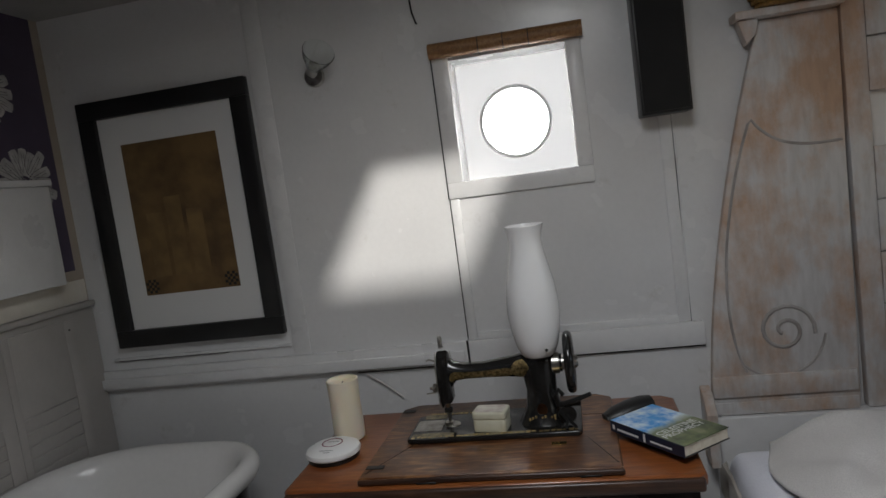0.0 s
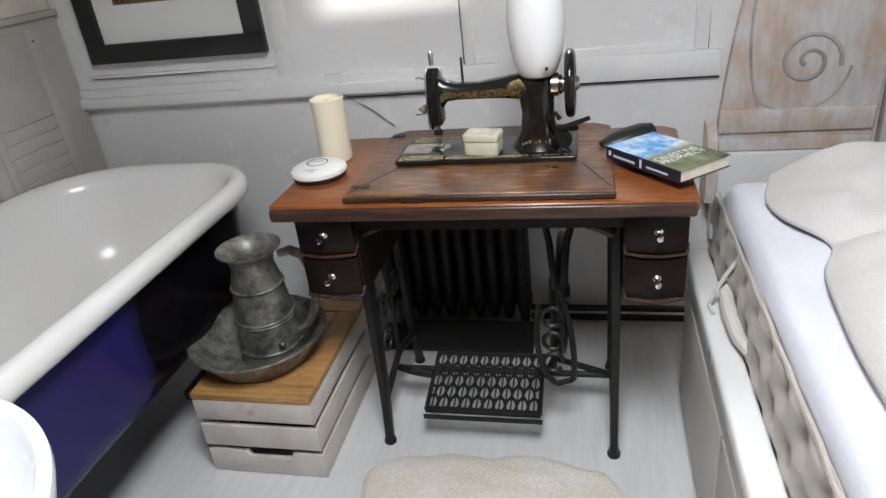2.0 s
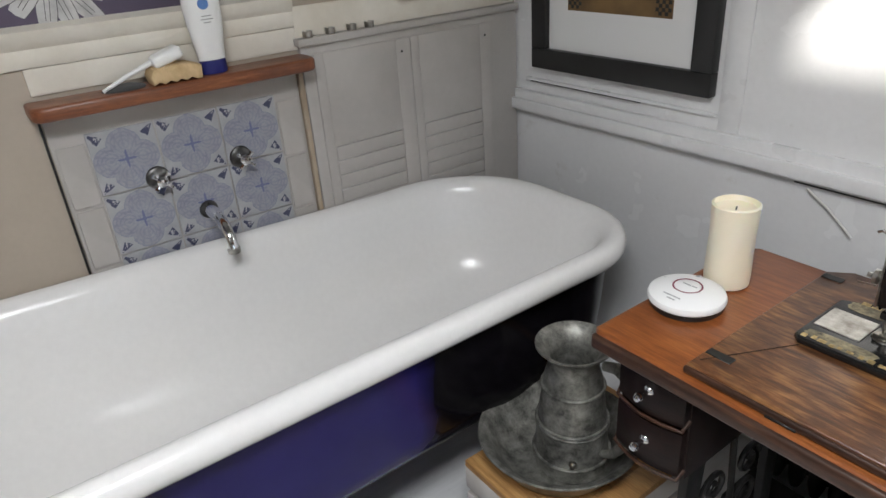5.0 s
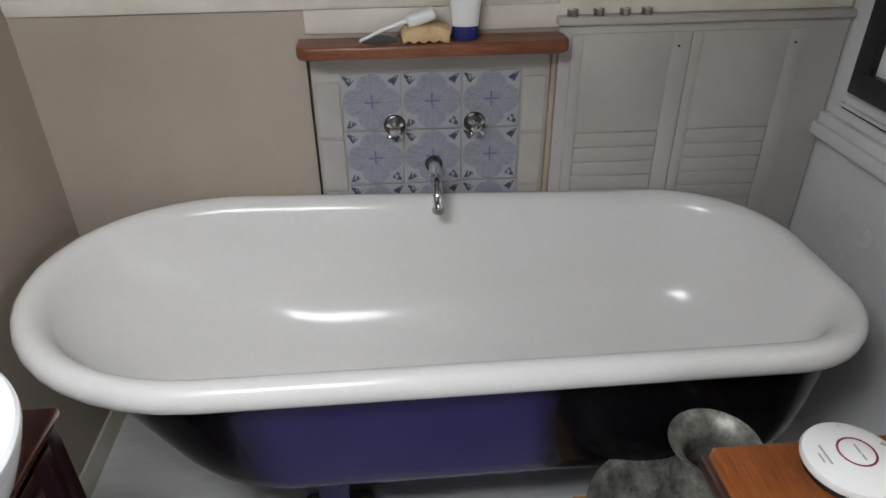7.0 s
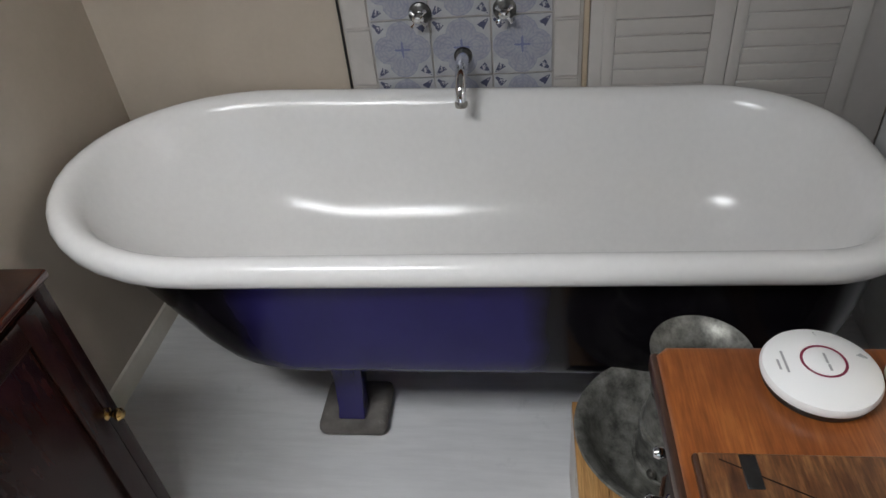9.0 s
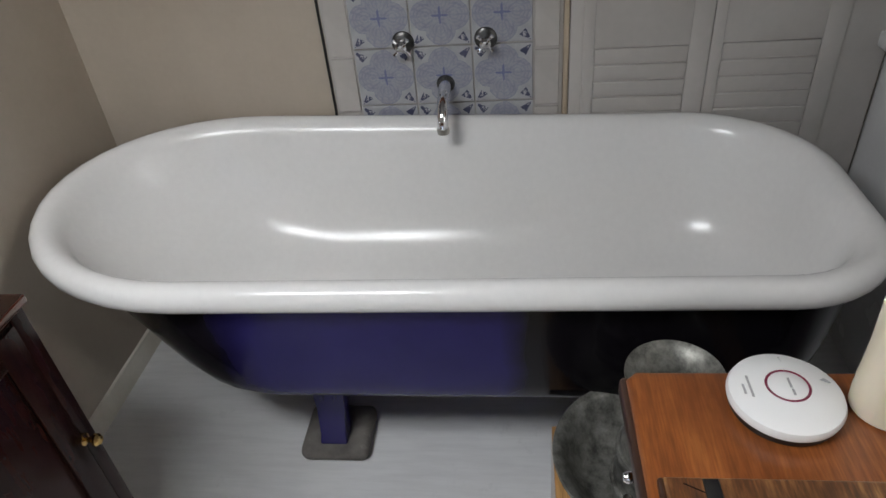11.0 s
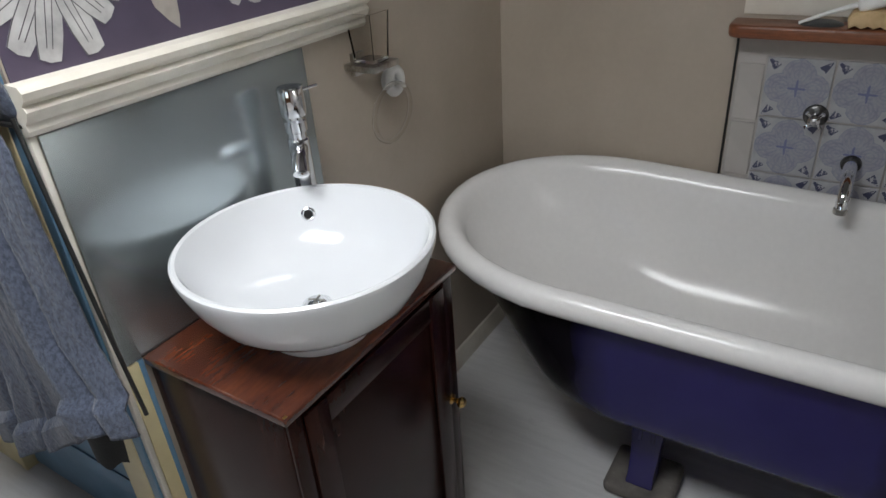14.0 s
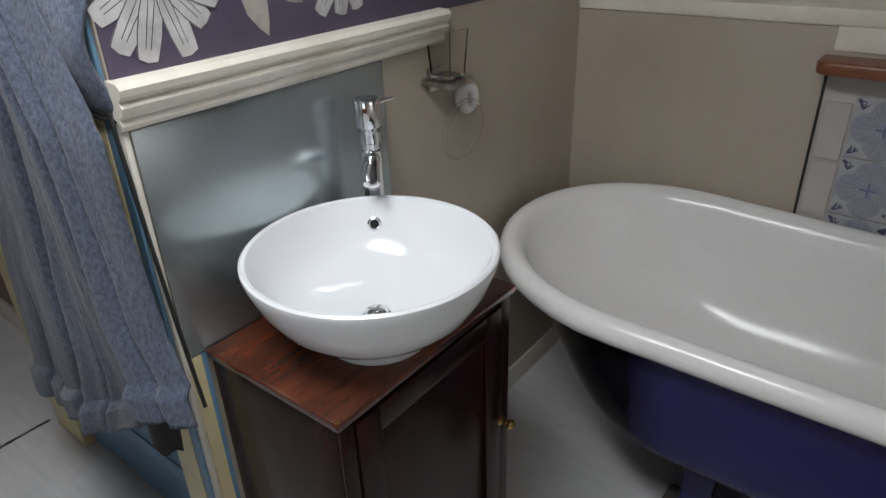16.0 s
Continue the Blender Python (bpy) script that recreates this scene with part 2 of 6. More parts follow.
PAPER = node_mat("off_white_card", 0.8, 0, (0.74, 0.74, 0.73))[0]
SHEET = cloth("white_cotton_sheet", (0.74, 0.75, 0.82), (0.67, 0.68, 0.76), 500, 0.9, 0.1)
DUVET = cloth("ivory_duvet_cotton", (0.66, 0.64, 0.625), (0.58, 0.56, 0.545), 420, 0.9, 0.12)
TICKING = cloth("taupe_mattress_fabric", (0.56, 0.51, 0.46), (0.45, 0.41, 0.37), 380, 0.8, 0.2)


def fleece_cloth():
    """Brushed fleece: pilled fibre clumps over a slow change of tone."""
    m, n, l, b = node_mat("grey_blue_fleece", 0.95)
    v = coords(n, l)
    pill = noise_tex(n, l, coords(n, l, (1, 1, 0.6)), 190, 3, 0.65)
    fibre = noise_tex(n, l, v, 420, 2)
    col = ramp(n, l, noise_tex(n, l, v, 4, 4), [(0.3, (0.072, 0.088, 0.132)), (0.7, (0.088, 0.107, 0.158))])
    col = mix(n, l, 0.75, col, ramp(n, l, pill, [(0.34, (0.38, 0.38, 0.40)), (0.52, (1, 1, 1)), (0.68, (1.45, 1.42, 1.38))]), "MULTIPLY")
    col = mix(n, l, 0.35, col, ramp(n, l, fibre, [(0.35, (0.55, 0.55, 0.55)), (0.65, (1, 1, 1))]), "MULTIPLY")
    l.new(col, b.inputs["Base Color"])
    b.inputs["Sheen Weight"].default_value = 0.25
    bump(n, l, b, pill, 0.8, 0.004)
    return m


FLEECE = fleece_cloth()
PELT = cloth("cream_sheepskin_wool", (0.84, 0.81, 0.765), (0.78, 0.70, 0.58), 130, 0.95, 0.9)
ROPE = cloth("white_cord", (0.75, 0.73, 0.70), (0.65, 0.62, 0.58), 400)
GLASS = glass("clear_glass")
CLEAR = glass("thin_clear_plastic", 0.05, (0.97, 0.96, 0.94))
CLEAR.node_tree.nodes["Principled BSDF"].inputs["IOR"].default_value = 1.28
BEDPAINT = painted("pale_grey_bed_paint", (0.56, 0.54, 0.51), (0.49, 0.47, 0.44), 0.45, 5.0, 0.1)
PURPLE = painted("purple_wallpaper", (0.095, 0.075, 0.12), (0.065, 0.052, 0.085), 0.6, 4.0, 0.05)
PETAL = painted("silver_grey_flower_print", (0.62, 0.61, 0.60), (0.40, 0.39, 0.39), 0.6, 24.0, 0.05)
PETAL_DARK = node_mat("dark_flower_ink", 0.6, 0, (0.10, 0.095, 0.10))[0]
LEAFPRINT = painted("taupe_leaf_print", (0.42, 0.38, 0.34), (0.26, 0.23, 0.21), 0.6, 18.0, 0.05)


def limewashed():
    m, n, l, b = node_mat("limewashed_carved_wood", 0.6)
    v = coords(n, l, (6, 6, 1.2))
    patch = noise_tex(n, l, coords(n, l, (1, 1, 0.7)), 5, 6, 0.65)
    grain = noise_tex(n, l, v, 9, 4)
    col = mix(n, l, ramp(n, l, patch, [(0.46, (0, 0, 0)), (0.64, (1, 1, 1))]), (0.66, 0.645, 0.635), (0.56, 0.39, 0.28))
    col = mix(n, l, 0.4, col, ramp(n, l, grain, [(0.3, (0.62, 0.60, 0.58)), (0.6, (1, 1, 1))]), "MULTIPLY")
    l.new(col, b.inputs["Base Color"])
    bump(n, l, b, grain, 0.25, 0.004)
    return m


def tile_print():
    """Grey-blue quatrefoil of four veined lobes round a small star, with a dark sprig in every corner; the tile lies in its own y-z plane."""
    m, n, l, b = node_mat("blue_printed_tile_glaze", 0.3)

    def op(kind, a, c=None):
        return math_node(n, l, kind, a, c)

    tc, sep = n.new("ShaderNodeTexCoord"), n.new("ShaderNodeSeparateXYZ")
    l.new(tc.outputs["Object"], sep.inputs[0])
    wob = op("MULTIPLY", op("SUBTRACT", noise_tex(n, l, coords(n, l), 70, 3, 0.6), 0.5), 0.05)
    y, z = (op("ADD", op("DIVIDE", sep.outputs[i], 0.15), wob) for i in (1, 2))
    ay, az = op("ABSOLUTE", y), op("ABSOLUTE", z)
    big, small = op("MAXIMUM", ay, az), op("MINIMUM", ay, az)
    # distance from the middle of the nearest lobe
    d = op("SQRT", op("ADD", op("POWER", op("SUBTRACT", big, 0.24), 2.0), op("POWER", small, 2.0)))
    lobe = op("LESS_THAN", d, 0.25)
    vein = op("GREATER_THAN", op("SINE", op("MULTIPLY", d, 110.0)), 0.35)
    lang = op("ARCTAN2", small, op("SUBTRACT", big, 0.0))
    ray = op("GREATER_THAN", op("COSINE", op("MULTIPLY", lang, 22.0)), 0.55)
    ang = op("ARCTAN2", z, y)
    r = op("SQRT", op("ADD", op("POWER", y, 2.0), op("POWER", z, 2.0)))
    spike = op("POWER", op("ABSOLUTE", op("COSINE", op("MULTIPLY", ang, 2.0))), 7.0)
    star = op("LESS_THAN", r, op("ADD", 0.035, op("MULTIPLY", spike, 0.11)))
    sm, diag = op("ADD", ay, az), op("ABSOLUTE", op("SUBTRACT", ay, az))
    sprig = op("LESS_THAN", diag, op("ADD", 0.018, op("MULTIPLY", op("SUBTRACT", 0.93, sm), 0.30)))
    sprig = op("MULTIPLY", op("MULTIPLY", sprig, op("GREATER_THAN", sm, 0.66)), op("LESS_THAN", sm, 0.93))
    sprig = op("MULTIPLY", sprig, op("GREATER_THAN", noise_tex(n, l, coords(n, l), 130, 3, 0.6), 0.43))
    grit = noise_tex(n, l, coords(n, l), 60, 4, 0.7)
    smear = ramp(n, l, grit, [(0.35, (0.25, 0.25, 0.25)), (0.65, (0.8, 0.8, 0.8))])
    base = ramp(n, l, noise_tex(n, l, coords(n, l), 30, 4), [(0.3, (0.33, 0.33, 0.35)), (0.7, (0.42, 0.42, 0.43))])
    col = mix(n, l, op("MULTIPLY", lobe, smear), base, (0.235, 0.245, 0.31))
    lines = op("MULTIPLY", op("MAXIMUM", vein, ray), lobe)
    col = mix(n, l, op("MULTIPLY", op("MULTIPLY", lines, smear), 0.55), col, (0.155, 0.165, 0.25))
    col = mix(n, l, op("MULTIPLY", star, 0.7), col, (0.085, 0.105, 0.26))
    col = mix(n, l, sprig, col, (0.050, 0.056, 0.105))
    l.new(col, b.inputs["Base Color"])
    bump(n, l, b, grit, 0.05, 0.001)
    return m


LIME = limewashed()
GROOVE = painted("grey_lime_groove", (0.46, 0.43, 0.41), (0.30, 0.27, 0.25), 0.6, 12.0, 0.1)
TILE = tile_print()


# ---- mesh helpers ----
def bm_box(bm, lo, hi, bevel=0.0, seg=2, turn=None):
    c = [(a + b) / 2 for a, b in zip(lo, hi)]
    s = [abs(b - a) for a, b in zip(lo, hi)]
    m = Matrix.Translation(c)
    if turn is not None:
        m = m @ turn
    got = bmesh.ops.create_cube(bm, size=1, matrix=m @ Matrix.Diagonal((*s, 1)))
    if bevel:
        edges = {e for v in got["verts"] for e in v.link_edges}
        bmesh.ops.bevel(bm, geom=list(edges), offset=bevel, segments=seg, profile=0.5, affect="EDGES")
    return bm


def box(lo, hi, bevel=0.0, seg=2, turn=None):
    return bm_box(bmesh.new(), lo, hi, bevel, seg, turn)


def skin(bm, rings, closed=True, cap=True):
    """Joins rings of equally many points into a surface."""
    vs = [[bm.verts.new(p) for p in ring] for ring in rings]
    k = len(vs[0])
    for a, b in zip(vs, vs[1:]):
        for i in range(k if closed else k - 1):
            j = (i + 1) % k
            bm.faces.new((a[i], a[j], b[j], b[i]))
    if cap and closed:
        bm.faces.new(vs[0][::-1])
        bm.faces.new(vs[-1])
    return bm


def lathe(profile, seg=40, at=(0, 0, 0), m=None, bm=None, cap=False, sx=1.0, sy=1.0):
    """Turns (radius, height) pairs about the upright axis."""
    bm = bm or bmesh.new()
    m = m or Matrix.Translation(at)
    rings = [[m @ Vector((sx * r * math.cos(2 * math.pi * i / seg), sy * r * math.sin(2 * math.pi * i / seg), z)) for i in range(seg)] for r, z in profile]
    return skin(bm, rings, True, cap)


def tube(points, r, seg=10, bm=None, closed=False, cap=True):
    bm = bm or bmesh.new()
    pts = [Vector(p) for p in points]
    rings, prev = [], None
    for i, p in enumerate(pts):
        a = pts[i - 1] if i or closed else p
        b = pts[(i + 1) % len(pts)] if i + 1 < len(pts) or closed else p
        d = (b - a).normalized()
        u = prev - d * prev.dot(d) if prev is not None else d.orthogonal()
        u.normalize()
        prev = u
        w = d.cross(u)
        rad = r[i] if isinstance(r, (list, tuple)) else r
        rings.append([p + (u * math.cos(t) + w * math.sin(t)) * rad for t in (2 * math.pi * k / seg for k in range(seg))])
    if closed:
        rings.append(rings[0])
        skin(bm, rings, True, False)
        bmesh.ops.remove_doubles(bm, verts=bm.verts, dist=1e-6)
        return bm
    return skin(bm, rings, True, cap)


def prism(outline, axis, lo, hi, bevel=0.0, seg=2):
    """A flat outline pushed along an axis (0, 1, 2) from lo to hi; the outline's two values are the other axes in order."""
    bm = bmesh.new()
    rings = []
    for d in (lo, hi):
        ring = []
        for a, b in outline:
            q = [a, b]
            q.insert(axis, d)
            ring.append(q)
        rings.append(ring)
    skin(bm, rings)
    bmesh.ops.recalc_face_normals(bm, faces=bm.faces)
    if bevel:
        edges = [e for e in bm.edges if len({round(v.co[axis], 5) for v in e.verts}) == 1]
        bmesh.ops.bevel(bm, geom=edges, offset=bevel, segments=seg, profile=0.5, affect="EDGES")
    return bm


def mesh_from(name, bm, mat, smooth=True):
    bmesh.ops.recalc_face_normals(bm, faces=bm.faces)
    me = bpy.data.meshes.new(name)
    bm.to_mesh(me)
    bm.free()
    me.materials.append(mat)
    if smooth:
        me.set_sharp_from_angle(angle=radians(38))
    return me


def part(name, bm, mat, parent=None, label="", smooth=True):
    """One mesh object, under a thing or under a part where parent is given."""
    ob = new(name, mesh_from(name, bm, mat, smooth))
    if parent is not None:
        ob.parent = parent
        ob.matrix_parent_inverse = parent.matrix_world.inverted() if parent.parent is None else Matrix()
    if label:
        ob["label"] = label
    return ob


def thing(name, at, label, category, group=""):
    """An empty at a thing's base; its parts are given in the world's metres."""
    ob = new(name)
    ob.empty_display_size = 0.05
    ob.location = at
    ob.matrix_world = Matrix.Translation(at)
    return tagged(ob, label, category, group)


def bezier(p0, p1, p2, p3, k=12):
    out = []
    for i in range(k + 1):
        t = i / k
        out.append(tuple((1 - t) ** 3 * a + 3 * (1 - t) ** 2 * t * b + 3 * (1 - t) * t * t * c + t ** 3 * d for a, b, c, d in zip(p0, p1, p2, p3)))
    return out


def text_part(name, words, size, m, mat, parent, label=""):
    cu = bpy.data.curves.new(name, "FONT")
    cu.body, cu.size, cu.extrude, cu.align_x, cu.align_y = words, size, 0.0003, "CENTER", "CENTER"
    tmp = bpy.data.objects.new(name + "_curve", cu)
    scene.collection.objects.link(tmp)
    bpy.context.view_layer.update()
    me = bpy.data.meshes.new_from_object(tmp.evaluated_get(bpy.context.evaluated_depsgraph_get()))
    bpy.data.objects.remove(tmp)
    me.materials.clear()
    me.materials.append(mat)
    me.transform(m)
    ob = new(name, me)
    ob.parent = parent
    ob.matrix_parent_inverse = parent.matrix_world.inverted() if parent.parent is None else Matrix()
    if label:
        ob["label"] = label
    return ob


def structure(name, bm, mat, label, category, smooth=True):
    return tagged(part(name, bm, mat, None, "", smooth), label, category, kind="structure")


# ---- the room ----
NY, WX, SY, EX, CZ = 1.90, -1.465, -0.150, 2.10, 2.10
SOUTH = -3.0
floor = structure("floor", box((WX - 0.2, SOUTH - 0.2, -0.08), (EX + 0.2, NY + 0.3, 0)), FLOOR, "pale grey washed board floor", "floor")

# unseen ceiling with a long roof hatch, kept grey to hold bounce light down
bm = bmesh.new()
HX0, HX1, HY0, HY1 = 0.030, 0.494, -0.20, 0.60
for lo, hi in (((WX - 0.2, SOUTH - 0.2), (HX0, NY + 0.3)), ((HX1, SOUTH - 0.2), (EX + 0.2, NY + 0.3)), ((HX0, SOUTH - 0.2), (HX1, HY0)), ((HX0, HY1), (HX1, NY + 0.3))):
    bm_box(bm, (*lo, CZ), (*hi, CZ + 0.03))
structure("ceiling", bm, CEIL, "unseen ceiling kept dull grey to cut bounce light, with a roof hatch", "ceiling")

# outer wall behind the sewing table: lining with a square window well and a round port
WN = (-0.066, 0.288, 1.366, 1.737)
bm = bmesh.new()
for lo, hi in (((WX - 0.2, -0.05), (WN[0], CZ)), ((WN[1], -0.05), (EX + 0.2, CZ)), ((WN[0], -0.05), (WN[1], WN[2])), ((WN[0], WN[3]), (WN[1], CZ))):
    bm_box(bm, (lo[0], NY, lo[1]), (hi[0], NY + 0.10, hi[1]))
wall_north = structure("wall_north", bm, WHITE, "white gloss painted boat side lining", "wall")

# raised boards, panel frames and rails on the lining
TRIM = [
    ("rail", (-1.46, -0.02, 0.79), (0.60, 0, 0.862)), ("rail", (-1.46, -0.035, 0.800), (-0.13, -0.02, 0.835)),
    ("stile", (-0.115, -0.008, 0.862), (-0.085, 0, 1.315)), ("stile", (-0.715, -0.006, 0.862), (-0.655, 0, 2.09)),
    ("stile", (0.53, -0.006, 0.862), (0.565, 0, 2.09)), ("batten", (-1.40, -0.012, 0.895), (-0.72, 0, 0.905)),
    ("ledge", (-0.08, -0.012, 0.862), (0.53, 0, 0.885)),
]
for nm, lo, hi in TRIM:
    t = part(nm, box((lo[0], NY + lo[1], lo[2]), (hi[0], NY + hi[1], hi[2]), 0.003), WHITE_TRIM, wall_north)

# dark open joints, and under the rail a strip that paints its shadow line
GAP_AND_SHADOW = node_mat("dark_joint_and_rail_shadow", 0.9, 0, (0.05, 0.05, 0.05))[0]
for lo, hi in (((-0.1185, -0.003, 0.862), (-0.1155, 0, 1.315)), ((-0.50, -0.010, 0.7835), (0.60, 0, 0.7895)), ((-0.121, -0.003, 1.316), (-0.118, 0, 1.75)), ((0.5655, -0.003, 0.862), (0.5685, 0, 1.48)), ((-1.38, -0.0125, 0.8935), (-0.95, 0, 0.8948))):
    part("joint_shadow_line", box((lo[0], NY + lo[1], lo[2]), (hi[0], NY + hi[1], hi[2])), GAP_AND_SHADOW, wall_north)

# window well
win = structure("window_1", box((WN[0] - 0.05, NY - 0.012, WN[2] - 0.05), (WN[1] + 0.045, NY - 0.001, WN[2] - 0.0), 0.003), WHITE_TRIM, "square white window well with a round port", "window")
for lo, hi in (((WN[0] - 0.05, WN[2]), (WN[0], WN[3] + 0.03)), ((WN[1], WN[2]), (WN[1] + 0.045, WN[3] + 0.03))):
    part("window_frame", box((lo[0], NY - 0.012, lo[1]), (hi[0], NY - 0.001, hi[1]), 0.003), WHITE_TRIM, win)
PC, PR, PY = (0.108, 1.536), 0.108, 2.03
bm = bmesh.new()
seg = 48
inner = [(PC[0] + PR * math.cos(2 * math.pi * i / seg), PC[1] + PR * math.sin(2 * math.pi * i / seg)) for i in range(seg)]
outer = []
for i in range(seg):
    a = 2 * math.pi * i / seg
    c, s = math.cos(a), math.sin(a)
    k = 0.30 / max(abs(c), abs(s))
    outer.append((PC[0] + c * k, PC[1] + s * k))
skin(bm, [[(x, PY, z) for x, z in outer], [(x, PY, z) for x, z in inner]], True, False)
FROST = bpy.data.materials.new("frosted_white_acrylic")
FROST.use_nodes = True
fn, fl = FROST.node_tree.nodes, FROST.node_tree.links
ftr, fmx = fn.new("ShaderNodeBsdfTranslucent"), fn.new("ShaderNodeMixShader")
ftr.inputs[0].default_value = (0.07, 0.07, 0.07, 1)
fn["Principled BSDF"].inputs["Base Color"].default_value = (0.8, 0.8, 0.8, 1)
fl.new(fn["Principled BSDF"].outputs[0], fmx.inputs[1])
fl.new(ftr.outputs[0], fmx.inputs[2])
fl.new(fmx.outputs[0], fn["Material Output"].inputs[0])
part("frosted_panel", bm, FROST, win, "frosted white panel with a round hole")
bm = bmesh.new()
for lo, hi in (((WN[0] - 0.02, WN[2] - 0.02), (WN[0], WN[3] + 0.02)), ((WN[1], WN[2] - 0.02), (WN[1] + 0.02, WN[3] + 0.02)), ((WN[0], WN[2] - 0.02), (WN[1], WN[2])), ((WN[0], WN[3]), (WN[1], WN[3] + 0.02))):
    bm_box(bm, (lo[0], NY + 0.1, lo[1]), (hi[0], PY, hi[1]))
part("well_lining", bm, WHITE_TRIM, win)
ring = part("port_rim", tube([(PC[0] + (PR + 0.004) * math.cos(2 * math.pi * i / 48), PY - 0.003, PC[1] + (PR + 0.004) * math.sin(2 * math.pi * i / 48)) for i in range(48)], 0.006, 8, None, True), WHITE_TRIM, win)
pane = part("pane", lathe([(0.0001, 0), (PR + 0.002, 0), (PR + 0.002, 0.004), (0.0001, 0.004)], 48, m=Matrix.Translation((PC[0], PY + 0.016, PC[1])) @ pose(0, 0, 0, 90)), GLASS, win)
pane.visible_shadow = False
GLOW = bpy.data.materials.new("overcast_glow")
GLOW.use_nodes = True
gb = GLOW.node_tree.nodes["Principled BSDF"]
gb.inputs["Emission Color"].default_value, gb.inputs["Emission Strength"].default_value = (1, 1, 1, 1), 35.0
structure("backdrop", box((-1.2, 3.2, 0.2), (1.6, 3.22, 3.0)), GLOW, "bright hazy daylight outside the round port", "backdrop")
part("catch", box((PC[0] - 0.008, PY - 0.012, PC[1] - PR + 0.006), (PC[0] + 0.008, PY - 0.004, PC[1] - PR + 0.012), 0.001), NICKEL, win)

# west wall behind the bath
wall_west = structure("wall_west", box((WX - 0.1, SOUTH, -0.05), (WX, NY, CZ)), CREAM, "cream painted wall behind the bath", "wall")
# partition behind the basin, ends at the open passage
wall_south = structure("wall_south", box((WX - 0.1, SY - 0.10, -0.05), (-0.055, SY, CZ)), CREAM, "cream painted partition behind the basin", "wall")


def wall_with_openings(name, at, depth, lo, hi, spans, z0, z1, mat, label):
    """An upright wall across x, with window openings at the spans of y."""
    bm = bmesh.new()
    edges = [lo] + [v for a, b in spans for v in (a, b)] + [hi]
    for a, b in zip(edges[::2], edges[1::2]):
        bm_box(bm, (at, a, -0.05), (at + depth, b, CZ))
    for a, b in spans:
        bm_box(bm, (at, a, -0.05), (at + depth, b, z0))
        bm_box(bm, (at, a, z1), (at + depth, b, CZ))
    return structure(name, bm, mat, label, "wall")


# unseen walls, made brown so they return little bounce light
structure("wall_passage_end", box((WX - 0.1, SOUTH - 0.1, -0.05), (EX + 0.1, SOUTH, CZ)), BROWNWALL, "unseen brown passage end wall, kept dark to cut bounce light", "wall")
# no side windows are known here; the openings only hold the fill lights
wall_with_openings("wall_east", EX, 0.1, SOUTH, NY, [(-2.0, -1.1), (0.0, 1.1)], 1.2, 1.7, BROWNWALL, "unseen dark brown side lining with two openings added for fill light")

# south partition: wallpaper, moulding, splash panel
part("wallpaper", box((WX + 0.002, SY, 1.236), (-0.058, SY + 0.003, CZ - 0.002)), PURPLE, wall_south, "purple wallpaper with large grey daisies")
prof = [(0, 1.168), (0.012, 1.170), (0.018, 1.178), (0.016, 1.188), (0.026, 1.196), (0.030, 1.206), (0.024, 1.214), (0.034, 1.222), (0.036, 1.232), (0.028, 1.240), (0, 1.242)]
part("dado_moulding", prism([(SY + a, z) for a, z in prof], 0, -0.80, -0.050), CREAM_TRIM, wall_south, "cream stepped dado moulding")
part("splash_panel", box((-0.606, SY, 0.757), (-0.066, SY + 0.005, 1.166), 0.001), STEEL_PANEL, wall_south, "grey blue glossy splash panel")
part("edge_strip", box((-0.062, SY - 0.006, 0.0), (-0.052, SY + 0.0075, 1.168), 0.002), CREAM_TRIM, wall_south, "chipped cream edge strip")
part("lower_post", box((-0.0985, SY, 0.0), (-0.0890, SY + 0.006, 0.755), 0.001), BLUE_PAINT, wall_south, "blue painted lower post")
part("post_face", box((-0.0885, SY, 0.0), (-0.0625, SY + 0.007, 0.755), 0.001), YELLOWISH, wall_south, "pale yellow post face")
part("end_post", box((-0.0545, SY - 0.030, 0.0), (-0.048, SY - 0.0065, CZ - 0.001), 0.001), BLUE_PAINT, wall_south, "blue painted post edge")
part("end_board", box((-0.0545, SY - 0.100, 0.0), (-0.046, SY - 0.0305, CZ - 0.001), 0.002), YELLOWISH, wall_south, "pale yellow board on the partition's end")
part("skirting", prism([(SY, 0.0), (SY + 0.014, 0.0), (SY + 0.014, 0.045), (SY + 0.008, 0.055), (SY + 0.006, 0.065), (SY, 0.07)], 0, WX, -0.60), CREAM_TRIM, wall_south)


